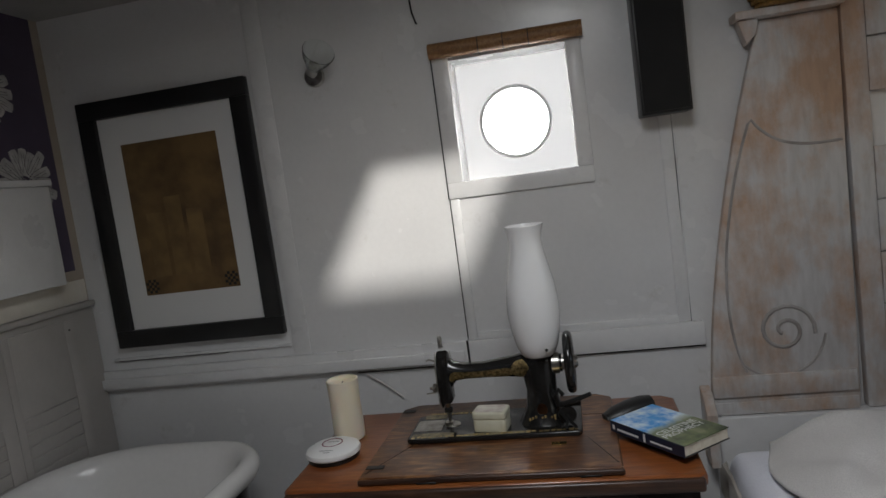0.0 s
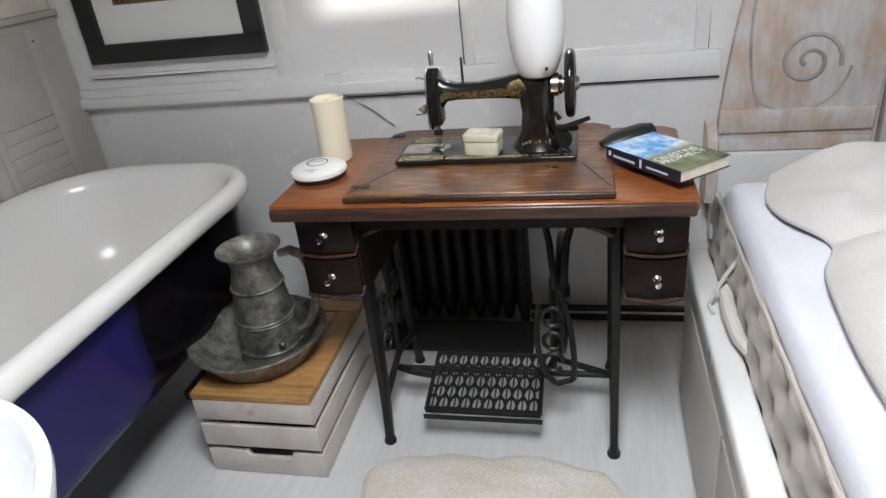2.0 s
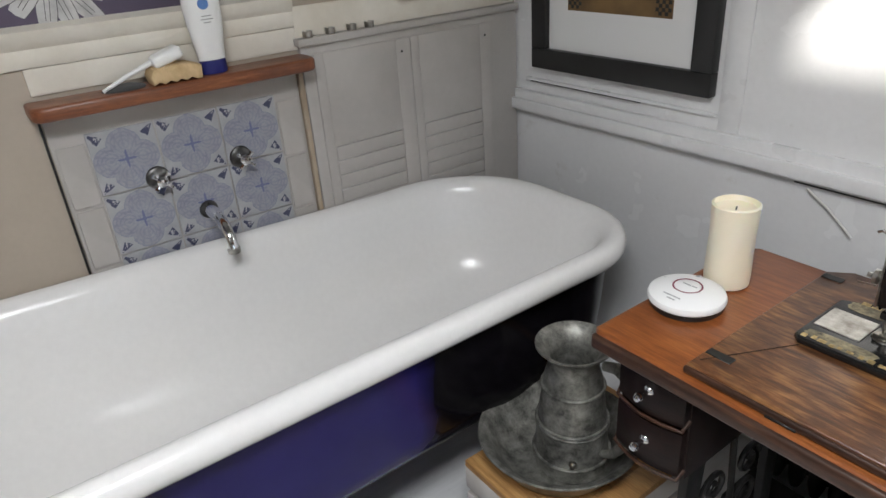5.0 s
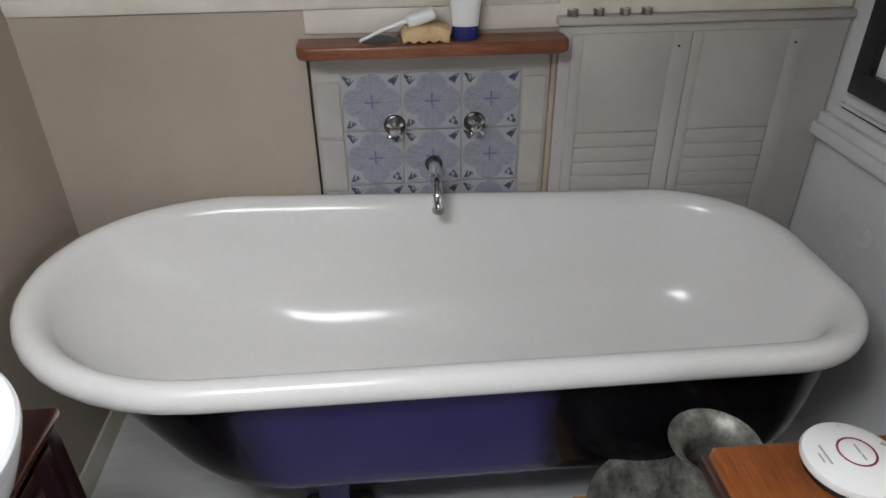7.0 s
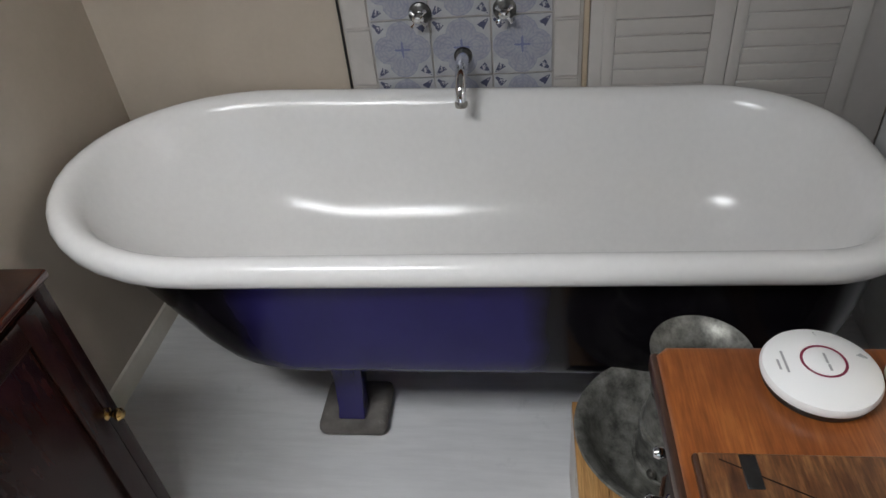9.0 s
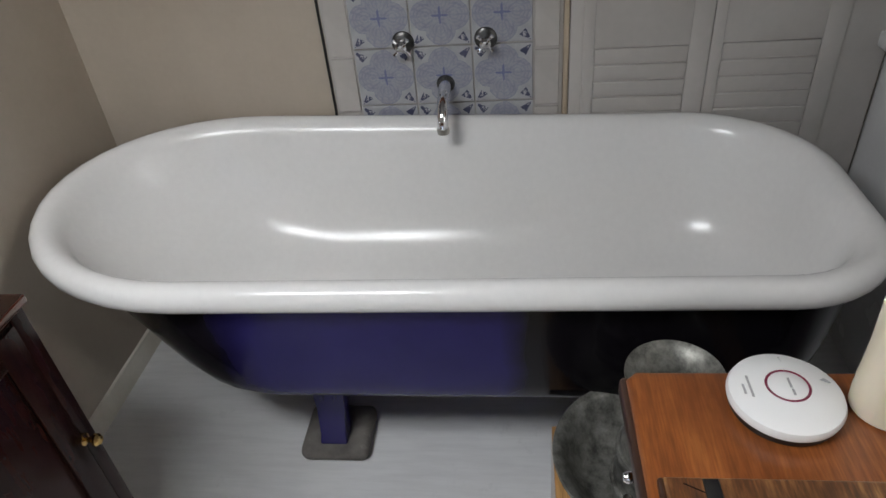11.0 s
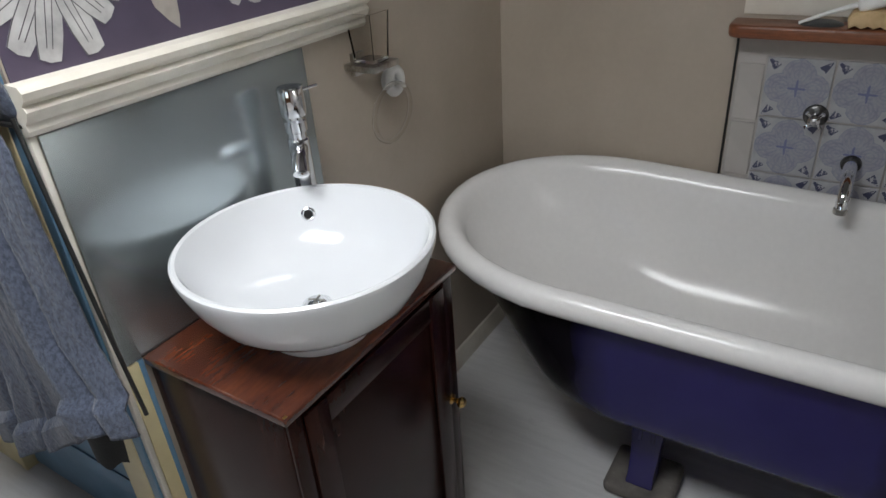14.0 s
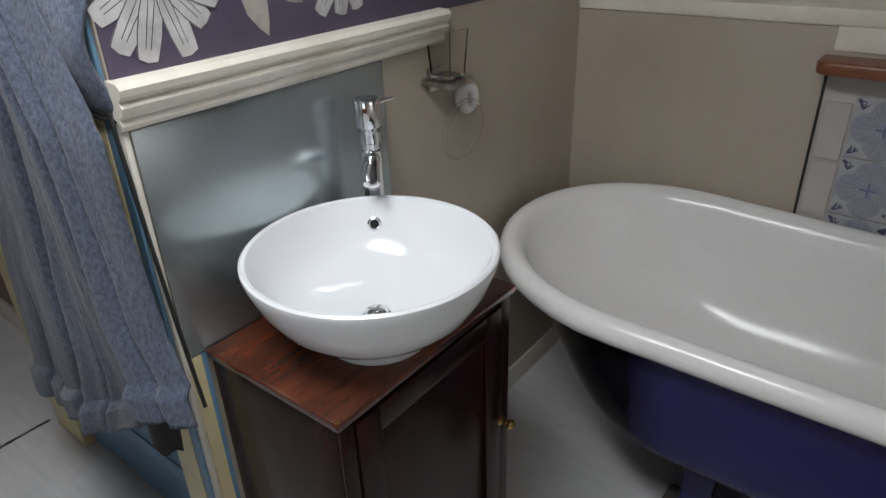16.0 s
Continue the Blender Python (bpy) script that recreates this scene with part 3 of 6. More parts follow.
def daisy(bm_p, bm_d, place, r, rnd):
    """Flat printed daisy; place(u, v, h) gives the world point on the paper."""
    k = rnd.randint(13, 17)
    for i in range(k):
        a = 2 * math.pi * i / k + rnd.uniform(-0.09, 0.09)
        ln, w = r * rnd.uniform(0.82, 1.05), r * 0.145
        pts = []
        for t in (0.2, 0.45, 0.7, 0.88, 0.97):
            pts.append((t, w * (0.45 + 0.62 * math.sin(math.pi * t * 0.8))))
        loop = [(ln * t, q) for t, q in pts] + [(ln, 0)] + [(ln * t, -q) for t, q in reversed(pts)]
        ca, sa = math.cos(a), math.sin(a)
        h = 0.0008 + 0.0003 * (i % 3)
        bm_p.faces.new([bm_p.verts.new(place(x * ca - y * sa, x * sa + y * ca, h)) for x, y in loop])
        for y0 in (-0.3, 0.25):
            line = [(0.3 * ln, y0 * w), (0.85 * ln, y0 * w * 0.8), (0.85 * ln, y0 * w * 0.8 + 0.0014), (0.3 * ln, y0 * w + 0.0014)]
            bm_d.faces.new([bm_d.verts.new(place(x * ca - y * sa, x * sa + y * ca, h + 0.0004)) for x, y in line])
        edge = [(ln * t, q) for t, q in pts] + [(ln, 0)]
        for (x0, y0), (x1, y1) in zip(edge, edge[1:]):
            q = [(x0, y0), (x1, y1), (x1, y1 - 0.0016), (x0, y0 - 0.0016)]
            bm_d.faces.new([bm_d.verts.new(place(x * ca - y * sa, x * sa + y * ca, h + 0.0004)) for x, y in q])
    for i in range(46):
        a, d = i * 2.4, r * 0.24 * math.sqrt(i / 46)
        c = (d * math.cos(a), d * math.sin(a))
        mat_bm = bm_d if i % 2 else bm_p
        mat_bm.faces.new([mat_bm.verts.new(place(c[0] + r * 0.022 * math.cos(t), c[1] + r * 0.022 * math.sin(t), 0.0024)) for t in (0, 1.26, 2.51, 3.77, 5.03)])


def printed_leaf(bm, place, c, a, ln):
    loop = [(ln * t, ln * 0.2 * math.sin(math.pi * t)) for t in (0, 0.15, 0.35, 0.6, 0.85, 1)] + [(ln * t, -ln * 0.2 * math.sin(math.pi * t)) for t in (0.85, 0.6, 0.35, 0.15)]
    bm.faces.new([bm.verts.new(place(c[0] + x * math.cos(a) - y * math.sin(a), c[1] + x * math.sin(a) + y * math.cos(a), 0.0006)) for x, y in loop])


def wallpaper_prints(parent, at, spots, leaves):
    rnd = random.Random(4)
    bp, bd, bl = bmesh.new(), bmesh.new(), bmesh.new()
    for u, v, r in spots:
        daisy(bp, bd, lambda a, b, h, u=u, v=v: at(u + a, v + b, h), r, rnd)
    for u, v, a, ln in leaves:
        printed_leaf(bl, at, (u, v), a, ln)
    part("flower_print", bp, PETAL, parent, "large silver grey daisy print", False)
    part("flower_ink", bd, PETAL_DARK, parent, "", False)
    part("leaf_print", bl, LEAFPRINT, parent, "", False)


def on_south(u, v, h):
    return (u, SY + 0.0034 + h, v)


wallpaper_prints(wall_south, on_south,
                 [(-0.155, 1.375, 0.125), (-0.53, 1.375, 0.12), (-0.90, 1.42, 0.12), (-1.25, 1.40, 0.12), (-0.34, 1.66, 0.12), (-0.72, 1.72, 0.12), (-1.08, 1.70, 0.12), (-0.18, 1.93, 0.12), (-0.55, 1.98, 0.1)],
                 [(-0.30, 1.37, -1.9, 0.12), (-0.42, 1.30, 0.6, 0.08), (-0.70, 1.42, 1.0, 0.12), (-0.45, 1.55, 2.0, 0.10)])

# west wall: wallpaper band, ledge, tiled panel, shelf, louvred doors
part("wallpaper", box((WX, -0.145, 1.24), (WX + 0.003, NY - 0.04, CZ - 0.002)), PURPLE, wall_west, "dark floral wallpaper band")


def on_west(u, v, h):
    return (WX + 0.0034 + h, u, v)


wallpaper_prints(wall_west, on_west, [(0.20, 1.40, 0.12), (0.62, 1.34, 0.13), (1.02, 1.42, 0.12), (1.42, 1.38, 0.13), (1.72, 1.55, 0.13), (0.42, 1.66, 0.12), (0.85, 1.72, 0.13), (1.25, 1.70, 0.12), (1.60, 1.84, 0.13)],
                 [(0.40, 1.30, 0.7, 0.12), (0.86, 1.30, 1.5, 0.10), (1.22, 1.32, 2.2, 0.12), (1.58, 1.30, 0.9, 0.11)])
part("ledge_moulding", prism([(WX, 1.155), (WX + 0.010, 1.158), (WX + 0.016, 1.175), (WX + 0.012, 1.195), (WX + 0.024, 1.21), (WX + 0.026, 1.232), (WX, 1.243)], 1, -0.145, 1.14), CREAM_TRIM, wall_west, "cream moulding below the wallpaper")
part("back_board", box((WX, 0.525, 1.10), (WX + 0.006, 1.15, 1.156), 0.001), CREAM_TRIM, wall_west)
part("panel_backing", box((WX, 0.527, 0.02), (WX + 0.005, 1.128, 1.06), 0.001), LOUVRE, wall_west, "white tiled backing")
part("panel_edge", box((WX, 0.519, 0.02), (WX + 0.009, 0.524, 1.06), 0.001), IRON, wall_west, "thin dark panel edge")
part("corner_trim", box((WX, 1.129, 0.02), (WX + 0.018, 1.142, 1.06), 0.002), painted("stained_tan_trim", (0.42, 0.34, 0.25), (0.28, 0.22, 0.15), 0.5, 8.0), wall_west, "tan trim strip")

TILE_W = 0.153
tile_me = mesh_from("tile", box((-0.002, -0.0745, -0.0745), (0.004, 0.0745, 0.0745), 0.0012, 1), TILE)
for r in range(4):
    for c in range(3):
        ob = new("tile", tile_me)
        ob.parent = wall_west
        ob.location = (WX + 0.0065, 0.5965 + TILE_W * (c + 0.5), 1.003 - TILE_W * (r + 0.5))
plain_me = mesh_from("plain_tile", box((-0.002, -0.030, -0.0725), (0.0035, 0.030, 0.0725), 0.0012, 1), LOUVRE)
for r in range(4):
    for yy in (0.5635, 1.0895):
        ob = new("plain_tile", plain_me)
        ob.parent = wall_west
        ob.location = (WX + 0.0065, yy, 0.985 - TILE_W * (r + 0.5))

part("upper_board", box((WX, 1.142, 1.1285), (WX + 0.008, NY - 0.012, 1.205), 0.002), CREAM_TRIM, wall_west, "cream board above the louvred cupboard")
wb = thing("wall_box", (WX, 1.58, 1.205), "plain white painted box on the wall above the cupboard", "wall box")
part("case", box((WX + 0.004, 1.42, 1.206), (WX + 0.070, 1.735, 1.530), 0.004), WHITE_TRIM, wb)
part("top_lip", box((WX + 0.004, 1.415, 1.531), (WX + 0.078, 1.742, 1.552), 0.004), WHITE_TRIM, wb)

shelf = thing("wall_shelf", (WX, 0.83, 1.055), "stained brown wooden wall shelf with rounded ends", "shelf")
sh = [(WX, 0.505)] + [(WX + 0.065 + 0.03 * math.sin(a), 0.535 - 0.03 * math.cos(a)) for a in (0, 0.5, 1.0, 1.57)] + [(WX + 0.065 + 0.03 * math.cos(a), 1.125 + 0.03 * math.sin(a)) for a in (0, 0.57, 1.07, 1.57)] + [(WX, 1.155)]
part("board", prism(sh, 2, 1.058, 1.090, 0.008, 3), SHELFWOOD, shelf)


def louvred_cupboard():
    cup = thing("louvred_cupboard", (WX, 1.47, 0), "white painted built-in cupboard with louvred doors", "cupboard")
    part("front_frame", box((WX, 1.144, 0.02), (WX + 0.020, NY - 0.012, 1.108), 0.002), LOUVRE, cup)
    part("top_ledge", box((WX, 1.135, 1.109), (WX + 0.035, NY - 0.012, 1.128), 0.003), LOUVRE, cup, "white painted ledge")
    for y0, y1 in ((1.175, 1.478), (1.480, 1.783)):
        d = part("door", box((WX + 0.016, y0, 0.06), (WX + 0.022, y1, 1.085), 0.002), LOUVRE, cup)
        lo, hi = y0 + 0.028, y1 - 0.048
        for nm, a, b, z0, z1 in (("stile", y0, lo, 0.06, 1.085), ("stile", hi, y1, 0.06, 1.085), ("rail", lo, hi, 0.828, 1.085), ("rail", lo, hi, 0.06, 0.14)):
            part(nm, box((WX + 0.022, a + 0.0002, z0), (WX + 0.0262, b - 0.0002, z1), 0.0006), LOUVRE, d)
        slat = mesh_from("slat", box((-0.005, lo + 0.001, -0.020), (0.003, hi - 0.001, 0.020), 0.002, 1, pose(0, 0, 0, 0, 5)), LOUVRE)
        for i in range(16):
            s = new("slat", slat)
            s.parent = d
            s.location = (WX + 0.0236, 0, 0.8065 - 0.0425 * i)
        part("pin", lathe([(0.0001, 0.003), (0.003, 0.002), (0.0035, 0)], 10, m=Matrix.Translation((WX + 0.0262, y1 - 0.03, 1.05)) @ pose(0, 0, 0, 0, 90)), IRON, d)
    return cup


louvred_cupboard()


# ---- bath ----
def tub_ring(off, z, n=20):
    """Outline of the bath at an offset outside the rim's middle line: half-round towards the basin, squarer at the other end."""
    cx, hw, y1 = -1.082, 0.342 + off, 1.690 + off
    yc, ry = 0.335, 0.418 + off
    rc, rw = 0.20 + off, 0.29 + off
    pts = []
    for i in range(n + 1):
        a = math.pi * i / n
        pts.append((cx + hw * math.cos(a), yc - ry * math.sin(a)))
    pts = pts[::-1]
    for k in range(1, 12):
        pts.append((cx + hw, yc + (y1 - rc - yc) * k / 12))
    for i in range(11):
        a = math.pi / 2 * i / 10
        pts.append((cx + hw - rc + rc * math.cos(a), y1 - rc + rc * math.sin(a)))
    for i in range(11):
        a = math.pi / 2 + math.pi / 2 * i / 10
        pts.append((cx - hw + rw + rw * math.cos(a), y1 - rw + rw * math.sin(a)))
    for k in range(1, 12):
        pts.append((cx - hw, y1 - rw + (yc - y1 + rw) * k / 12))
    # the bath stands a little out of level
    return [(x, y, z + 0.010 * (cx + 0.34 - x) / 0.34 * max(0.0, 2.3 - 1.75 * y)) for x, y in pts]


def shrink(ring, z, fx, fy0, fy1):
    """Draws a ring in towards the bath's long middle line."""
    cx = -1.082
    return [(cx + (x - cx) * fx, y + (0.9 - y) * (fy0 if y < 0.9 else fy1), z) for x, y, _ in ring]


bath = thing("bathtub", (-1.082, 0.83, 0), "roll-top cast bath, white inside, navy and black outside", "bathtub")
rings = [tub_ring(o, z) for o, z in ((-0.008, 0.600), (0.006, 0.598), (0.018, 0.603), (0.026, 0.614), (0.028, 0.628), (0.024, 0.642), (0.014, 0.653), (0.0, 0.658), (-0.014, 0.655), (-0.026, 0.646), (-0.036, 0.632), (-0.044, 0.614), (-0.050, 0.594))]
base = tub_ring(-0.050, 0.594)
inner = []
for z, fx, a, b in ((0.555, 0.965, 0.045, 0.012), (0.51, 0.925, 0.095, 0.026), (0.465, 0.875, 0.145, 0.042), (0.42, 0.805, 0.20, 0.062), (0.385, 0.72, 0.255, 0.092), (0.355, 0.61, 0.32, 0.14), (0.330, 0.47, 0.41, 0.22), (0.315, 0.33, 0.52, 0.34), (0.307, 0.18, 0.72, 0.60), (0.305, 0.0004, 0.9995, 0.9995)):
    inner.append(shrink(base, z, fx, a, b))
part("basin_and_rim", skin(bmesh.new(), rings + inner, True, False), ENAMEL, bath, "white enamelled basin and rolled rim")
ob0 = tub_ring(-0.012, 0.602)
outer = [ob0]
for z, fx, a, b in ((0.55, 0.990, 0.075, 0.01), (0.48, 0.982, 0.125, 0.02), (0.42, 0.972, 0.165, 0.03), (0.36, 0.958, 0.205, 0.045), (0.325, 0.940, 0.235, 0.06), (0.306, 0.905, 0.265, 0.08), (0.298, 0.82, 0.31, 0.12), (0.295, 0.55, 0.42, 0.2), (0.294, 0.22, 0.7, 0.5), (0.293, 0.0004, 0.9995, 0.9995)):
    outer.append(shrink(ob0, z, fx, a, b))
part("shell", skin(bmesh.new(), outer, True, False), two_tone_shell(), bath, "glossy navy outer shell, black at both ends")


def bath_foot(x, y, sgn):
    rings = []
    for z, hx, hy, dx in ((0.045, 0.035, 0.036, 0.045), (0.07, 0.030, 0.033, 0.04), (0.14, 0.030, 0.036, 0.018), (0.20, 0.034, 0.040, 0.006), (0.26, 0.038, 0.046, -0.010), (0.303, 0.036, 0.055, -0.022)):
        cx = x + dx * sgn
        rings.append([(cx - hx, y - hy, z), (cx + hx, y - hy, z), (cx + hx, y + hy, z), (cx - hx, y + hy, z)])
    bm = skin(bmesh.new(), rings)
    bmesh.ops.bevel(bm, geom=list(bm.edges), offset=0.006, segments=2, affect="EDGES", profile=0.5)
    f = part("foot", bm, NAVY, bath)
    for dy in (-0.016, 0.016):
        part("flute", box((x + sgn * 0.038, y + dy - 0.005, 0.17), (x + sgn * 0.046, y + dy + 0.005, 0.25), 0.003), NAVY, f)
    part("bolt", lathe([(0.0001, 0.006), (0.006, 0.004), (0.007, 0)], 8, m=Matrix.Translation((x + sgn * 0.052, y, 0.085)) @ pose(0, 0, 0, 0, 90 * sgn)), NAVY, f)


STONE = painted("dark_rough_concrete", (0.17, 0.155, 0.14), (0.09, 0.082, 0.075), 0.85, 20.0, 0.6, (0.30, 0.28, 0.26))
for x, y, s in ((-0.93, 0.535, 1), (-1.25, 0.535, -1), (-0.93, 1.42, 1), (-1.25, 1.42, -1)):
    bath_foot(x, y, s)
pad = box((-0.095, -0.088, 0), (0.065, 0.088, 0.045), 0.018, 3)
pad_me = mesh_from("foot_pad", pad, STONE)
for i, (x, y) in enumerate(((-0.895, 0.535), (-1.27, 0.535), (-0.895, 1.42), (-1.27, 1.42))):
    o = new("foot_pad", pad_me)
    o.location = (x, y, 0)
    tagged(o, "rough dark concrete pad under a bath foot", "pad", "bath foot pads")

# wall taps and spout over the bath
for y in (0.728, 0.937):
    tp = thing("wall_tap", (WX, y, 0.866), "chrome cross-head wall tap over the bath", "tap", "bath taps")
    turn = Matrix.Translation((WX + 0.011, y, 0.864)) @ pose(0, 0, 0, 0, 90)
    part("flange", lathe([(0.0001, 0.010), (0.018, 0.010), (0.027, 0.005), (0.029, 0.0)], 28, m=turn), DARKNICKEL, tp)
    part("stem", lathe([(0.010, 0.010), (0.010, 0.030), (0.014, 0.034), (0.014, 0.044), (0.008, 0.050), (0.0001, 0.051)], 20, m=turn), CHROME, tp)
    bm = bmesh.new()
    for k in range(4):
        a = radians(45 + 90 * k)
        d = Vector((0, math.cos(a), math.sin(a)))
        c = Vector((WX + 0.051, y, 0.864))
        tube([c + d * 0.008, c + d * 0.018, c + d * 0.026, c + d * 0.028], [0.004, 0.0035, 0.006, 0.003], 8, bm)
    part("cross_handle", bm, CHROME, tp)
sp = thing("bath_spout", (WX, 0.828, 0.74), "chrome bath spout curving over the rim", "tap")
part("flange", lathe([(0.0001, 0.006), (0.022, 0.006), (0.024, 0.0)], 28, m=Matrix.Translation((WX + 0.0105, 0.828, 0.75)) @ pose(0, 0, 0, 0, 90)), DARKNICKEL, sp)
part("pipe", tube([(WX + 0.012, 0.828, 0.750), (WX + 0.05, 0.828, 0.752), (WX + 0.09, 0.828, 0.748), (WX + 0.122, 0.828, 0.735), (WX + 0.143, 0.828, 0.712), (WX + 0.150, 0.828, 0.685)], [0.016, 0.016, 0.015, 0.0145, 0.014, 0.014], 18), CHROME, sp)
part("aerator", lathe([(0.015, 0), (0.016, 0.004), (0.016, 0.012), (0.0145, 0.015)], 20, (WX + 0.150, 0.828, 0.677)), NICKEL, sp)

# ---- sewing table ----
def sewing_table():
    tb = thing("sewing_table", (0, 1.40, 0), "treadle sewing table, oak top on black iron stand", "table")
    TZ = 0.735
    edge = [(-0.45, 1.165), (-0.435, 1.15), (0.445, 1.15), (0.46, 1.165), (0.46, 1.60), (0.43, 1.628), (-0.42, 1.628), (-0.45, 1.60)]
    part("tabletop", prism(edge, 2, TZ - 0.030, TZ, 0.007, 3), OAK, tb, "orange varnished oak tabletop")
    part("front_moulding", box((-0.444, 1.143, TZ - 0.034), (0.454, 1.160, TZ - 0.004), 0.007, 3), EDGEWOOD, tb, "dark worn front edge")
    leaf = [(-0.272, 1.168), (0.300, 1.168), (0.300, 1.592), (0.262, 1.622), (-0.235, 1.622), (-0.272, 1.592)]
    lf = part("leaf", prism(leaf, 2, TZ + 0.001, TZ + 0.018, 0.005, 3), OAK_WORN, tb, "scuffed dark oak leaf round the machine")
    part("leaf_edge", box((-0.274, 1.162, TZ + 0.001), (0.302, 1.170, TZ + 0.014), 0.004, 3), EDGEWOOD, lf)
    for x0, x1, y in ((-0.268, -0.225, 1.218), (-0.268, -0.232, 1.572), (0.15, 0.185, 1.30)):
        part("hinge", box((x0, y - 0.009, TZ + 0.018), (x1, y + 0.009, TZ + 0.020), 0.001, 1), BRASS if x0 > 0 else IRON, lf)
    for a, b in (((-0.262, 1.188), (-0.185, 1.335)), ((0.292, 1.188), (0.232, 1.33)), ((0.224, 1.47), (0.298, 1.47))):
        part("seam", tube([(*a, TZ + 0.0178), (*b, TZ + 0.0178)], 0.0011, 5), DARKWOOD, lf)
    for x in (-0.14, 0.21):
        part("front_hinge", box((x, 1.1605, TZ + 0.0005), (x + 0.045, 1.1655, TZ + 0.005), 0.001, 1), IRON, lf)
    part("apron", box((-0.41, 1.20, 0.655), (0.42, 1.59, 0.704)), DARKWOOD, tb)
    for x0, x1 in ((-0.412, -0.270), (0.318, 0.448)):
        un = part("drawer_unit", box((x0, 1.20, 0.485), (x1, 1.57, 0.704), 0.002), DARKWOOD, tb, "dark wooden two-drawer unit")
        for z0, z1 in ((0.606, 0.698), (0.497, 0.592)):
            xm = (x0 + x1) / 2
            fr = []
            for i in range(9):
                t = i / 8
                fr.append((x0 + 0.004 + (x1 - x0 - 0.008) * t, 1.186 - 0.014 * math.sin(math.pi * t)))
            out = fr + [(x1 - 0.004, 1.205), (x0 + 0.004, 1.205)]
            dr = part("drawer", prism(out, 2, z0, z1, 0.003), DARKWOOD, un)
            lip = [(x, y - 0.003, z0 - 0.004) for x, y in fr]
            part("beading", tube([(lip[0][0] - 0.003, 1.2, z0 + 0.012)] + lip + [(lip[-1][0] + 0.003, 1.2, z0 + 0.012)], 0.0034, 8), EDGEWOOD, un)
            k = lathe([(0.0001, 0.034), (0.006, 0.033), (0.0085, 0.028), (0.008, 0.022), (0.005, 0.015), (0.0042, 0.006), (0.009, 0.002), (0.010, 0)], 18, m=Matrix.Translation((xm + 0.003, 1.1735, (z0 + z1) / 2 + 0.003)) @ pose(0, 0, 0, 90))
            part("knob", k, CHROME, un, "bright turned metal knob")
    # added tray, keeps light off the radiator behind the stand
    part("shading_tray", box((-0.205, 1.335, 0.605), (0.228, 1.535, 0.6545), 0.006), DARKWOOD, tb, "unseen dark tray added to shade the space below the machine")
    # iron side frames
    for x, s in ((-0.288, -1), (0.305, 1)):
        def casting(pts):
            """A flat cast leg that widens towards the top."""
            k = len(pts) - 1
            rings = []
            for i, (cx, cy, cz) in enumerate(pts):
                hy, hx = 0.013 + 0.016 * (i / k) ** 0.8, 0.010 + 0.003 * i / k
                rings.append([(cx + hx * ca, cy + hy * sa, cz) for ca, sa in ((1, 0.7), (0.7, 1), (-0.7, 1), (-1, 0.7), (-1, -0.7), (-0.7, -1), (0.7, -1), (1, -0.7))])
            return skin(bmesh.new(), rings)
        fr = part("side_frame", casting(bezier((x, 1.222, 0.012), (x, 1.27, 0.26), (x, 1.235, 0.42), (x, 1.28, 0.655))), IRON, tb, "black cast iron side frame")
        part("back_leg", casting(bezier((x, 1.585, 0.012), (x, 1.52, 0.26), (x, 1.57, 0.42), (x, 1.51, 0.655))), IRON, fr)
        for y in (1.222, 1.585):
            part("foot", lathe([(0.016, 0), (0.017, 0.008), (0.013, 0.016), (0.011, 0.03)], 14, (x, y, 0), cap=True), IRON, fr)
        part("cross_bar", tube([(x, 1.25, 0.13), (x, 1.40, 0.17), (x, 1.555, 0.13)], 0.010, 8), IRON, fr)
        part("top_bar", tube([(x, 1.28, 0.65), (x, 1.50, 0.65)], 0.012, 8), IRON, fr)
        bm = bmesh.new()
        for cy, cz, r0, d in ((1.335, 0.26, 0.045, 1), (1.465, 0.26, 0.045, -1), (1.34, 0.36, 0.04, -1), (1.46, 0.36, 0.04, 1), (1.345, 0.50, 0.05, 1), (1.455, 0.50, 0.05, -1)):
            pts = []
            for i in range(22):
                a = i * 0.42
                rr = r0 * (1 - i / 26)
                pts.append((x, cy + d * rr * math.cos(a), cz + rr * math.sin(a)))
            tube(pts, 0.006, 6, bm)
        tube([(x, 1.40, 0.17), (x, 1.41, 0.30), (x, 1.39, 0.45), (x, 1.40, 0.65)], 0.007, 6, bm)
        part("scrollwork", bm, IRON, fr)
    part("tie_bar", tube([(-0.29, 1.40, 0.115), (0.306, 1.40, 0.115)], 0.009, 10), IRON, tb)
    # treadle lattice
    tr = part("treadle", box((-0.182, 1.232, 0.098), (0.124, 1.244, 0.116), 0.004), IRON, tb, "openwork cast iron treadle plate")
    lift = lambda y: 0.107 + (y - 1.238) * 0.14
    part("edge", tube([(-0.178, 1.238, lift(1.238)), (-0.184, 1.448, lift(1.448)), (0.120, 1.448, lift(1.448)), (0.120, 1.238, lift(1.238))], 0.007, 8), IRON, tr)
    bm = bmesh.new()
    cols, rows = 10, 5
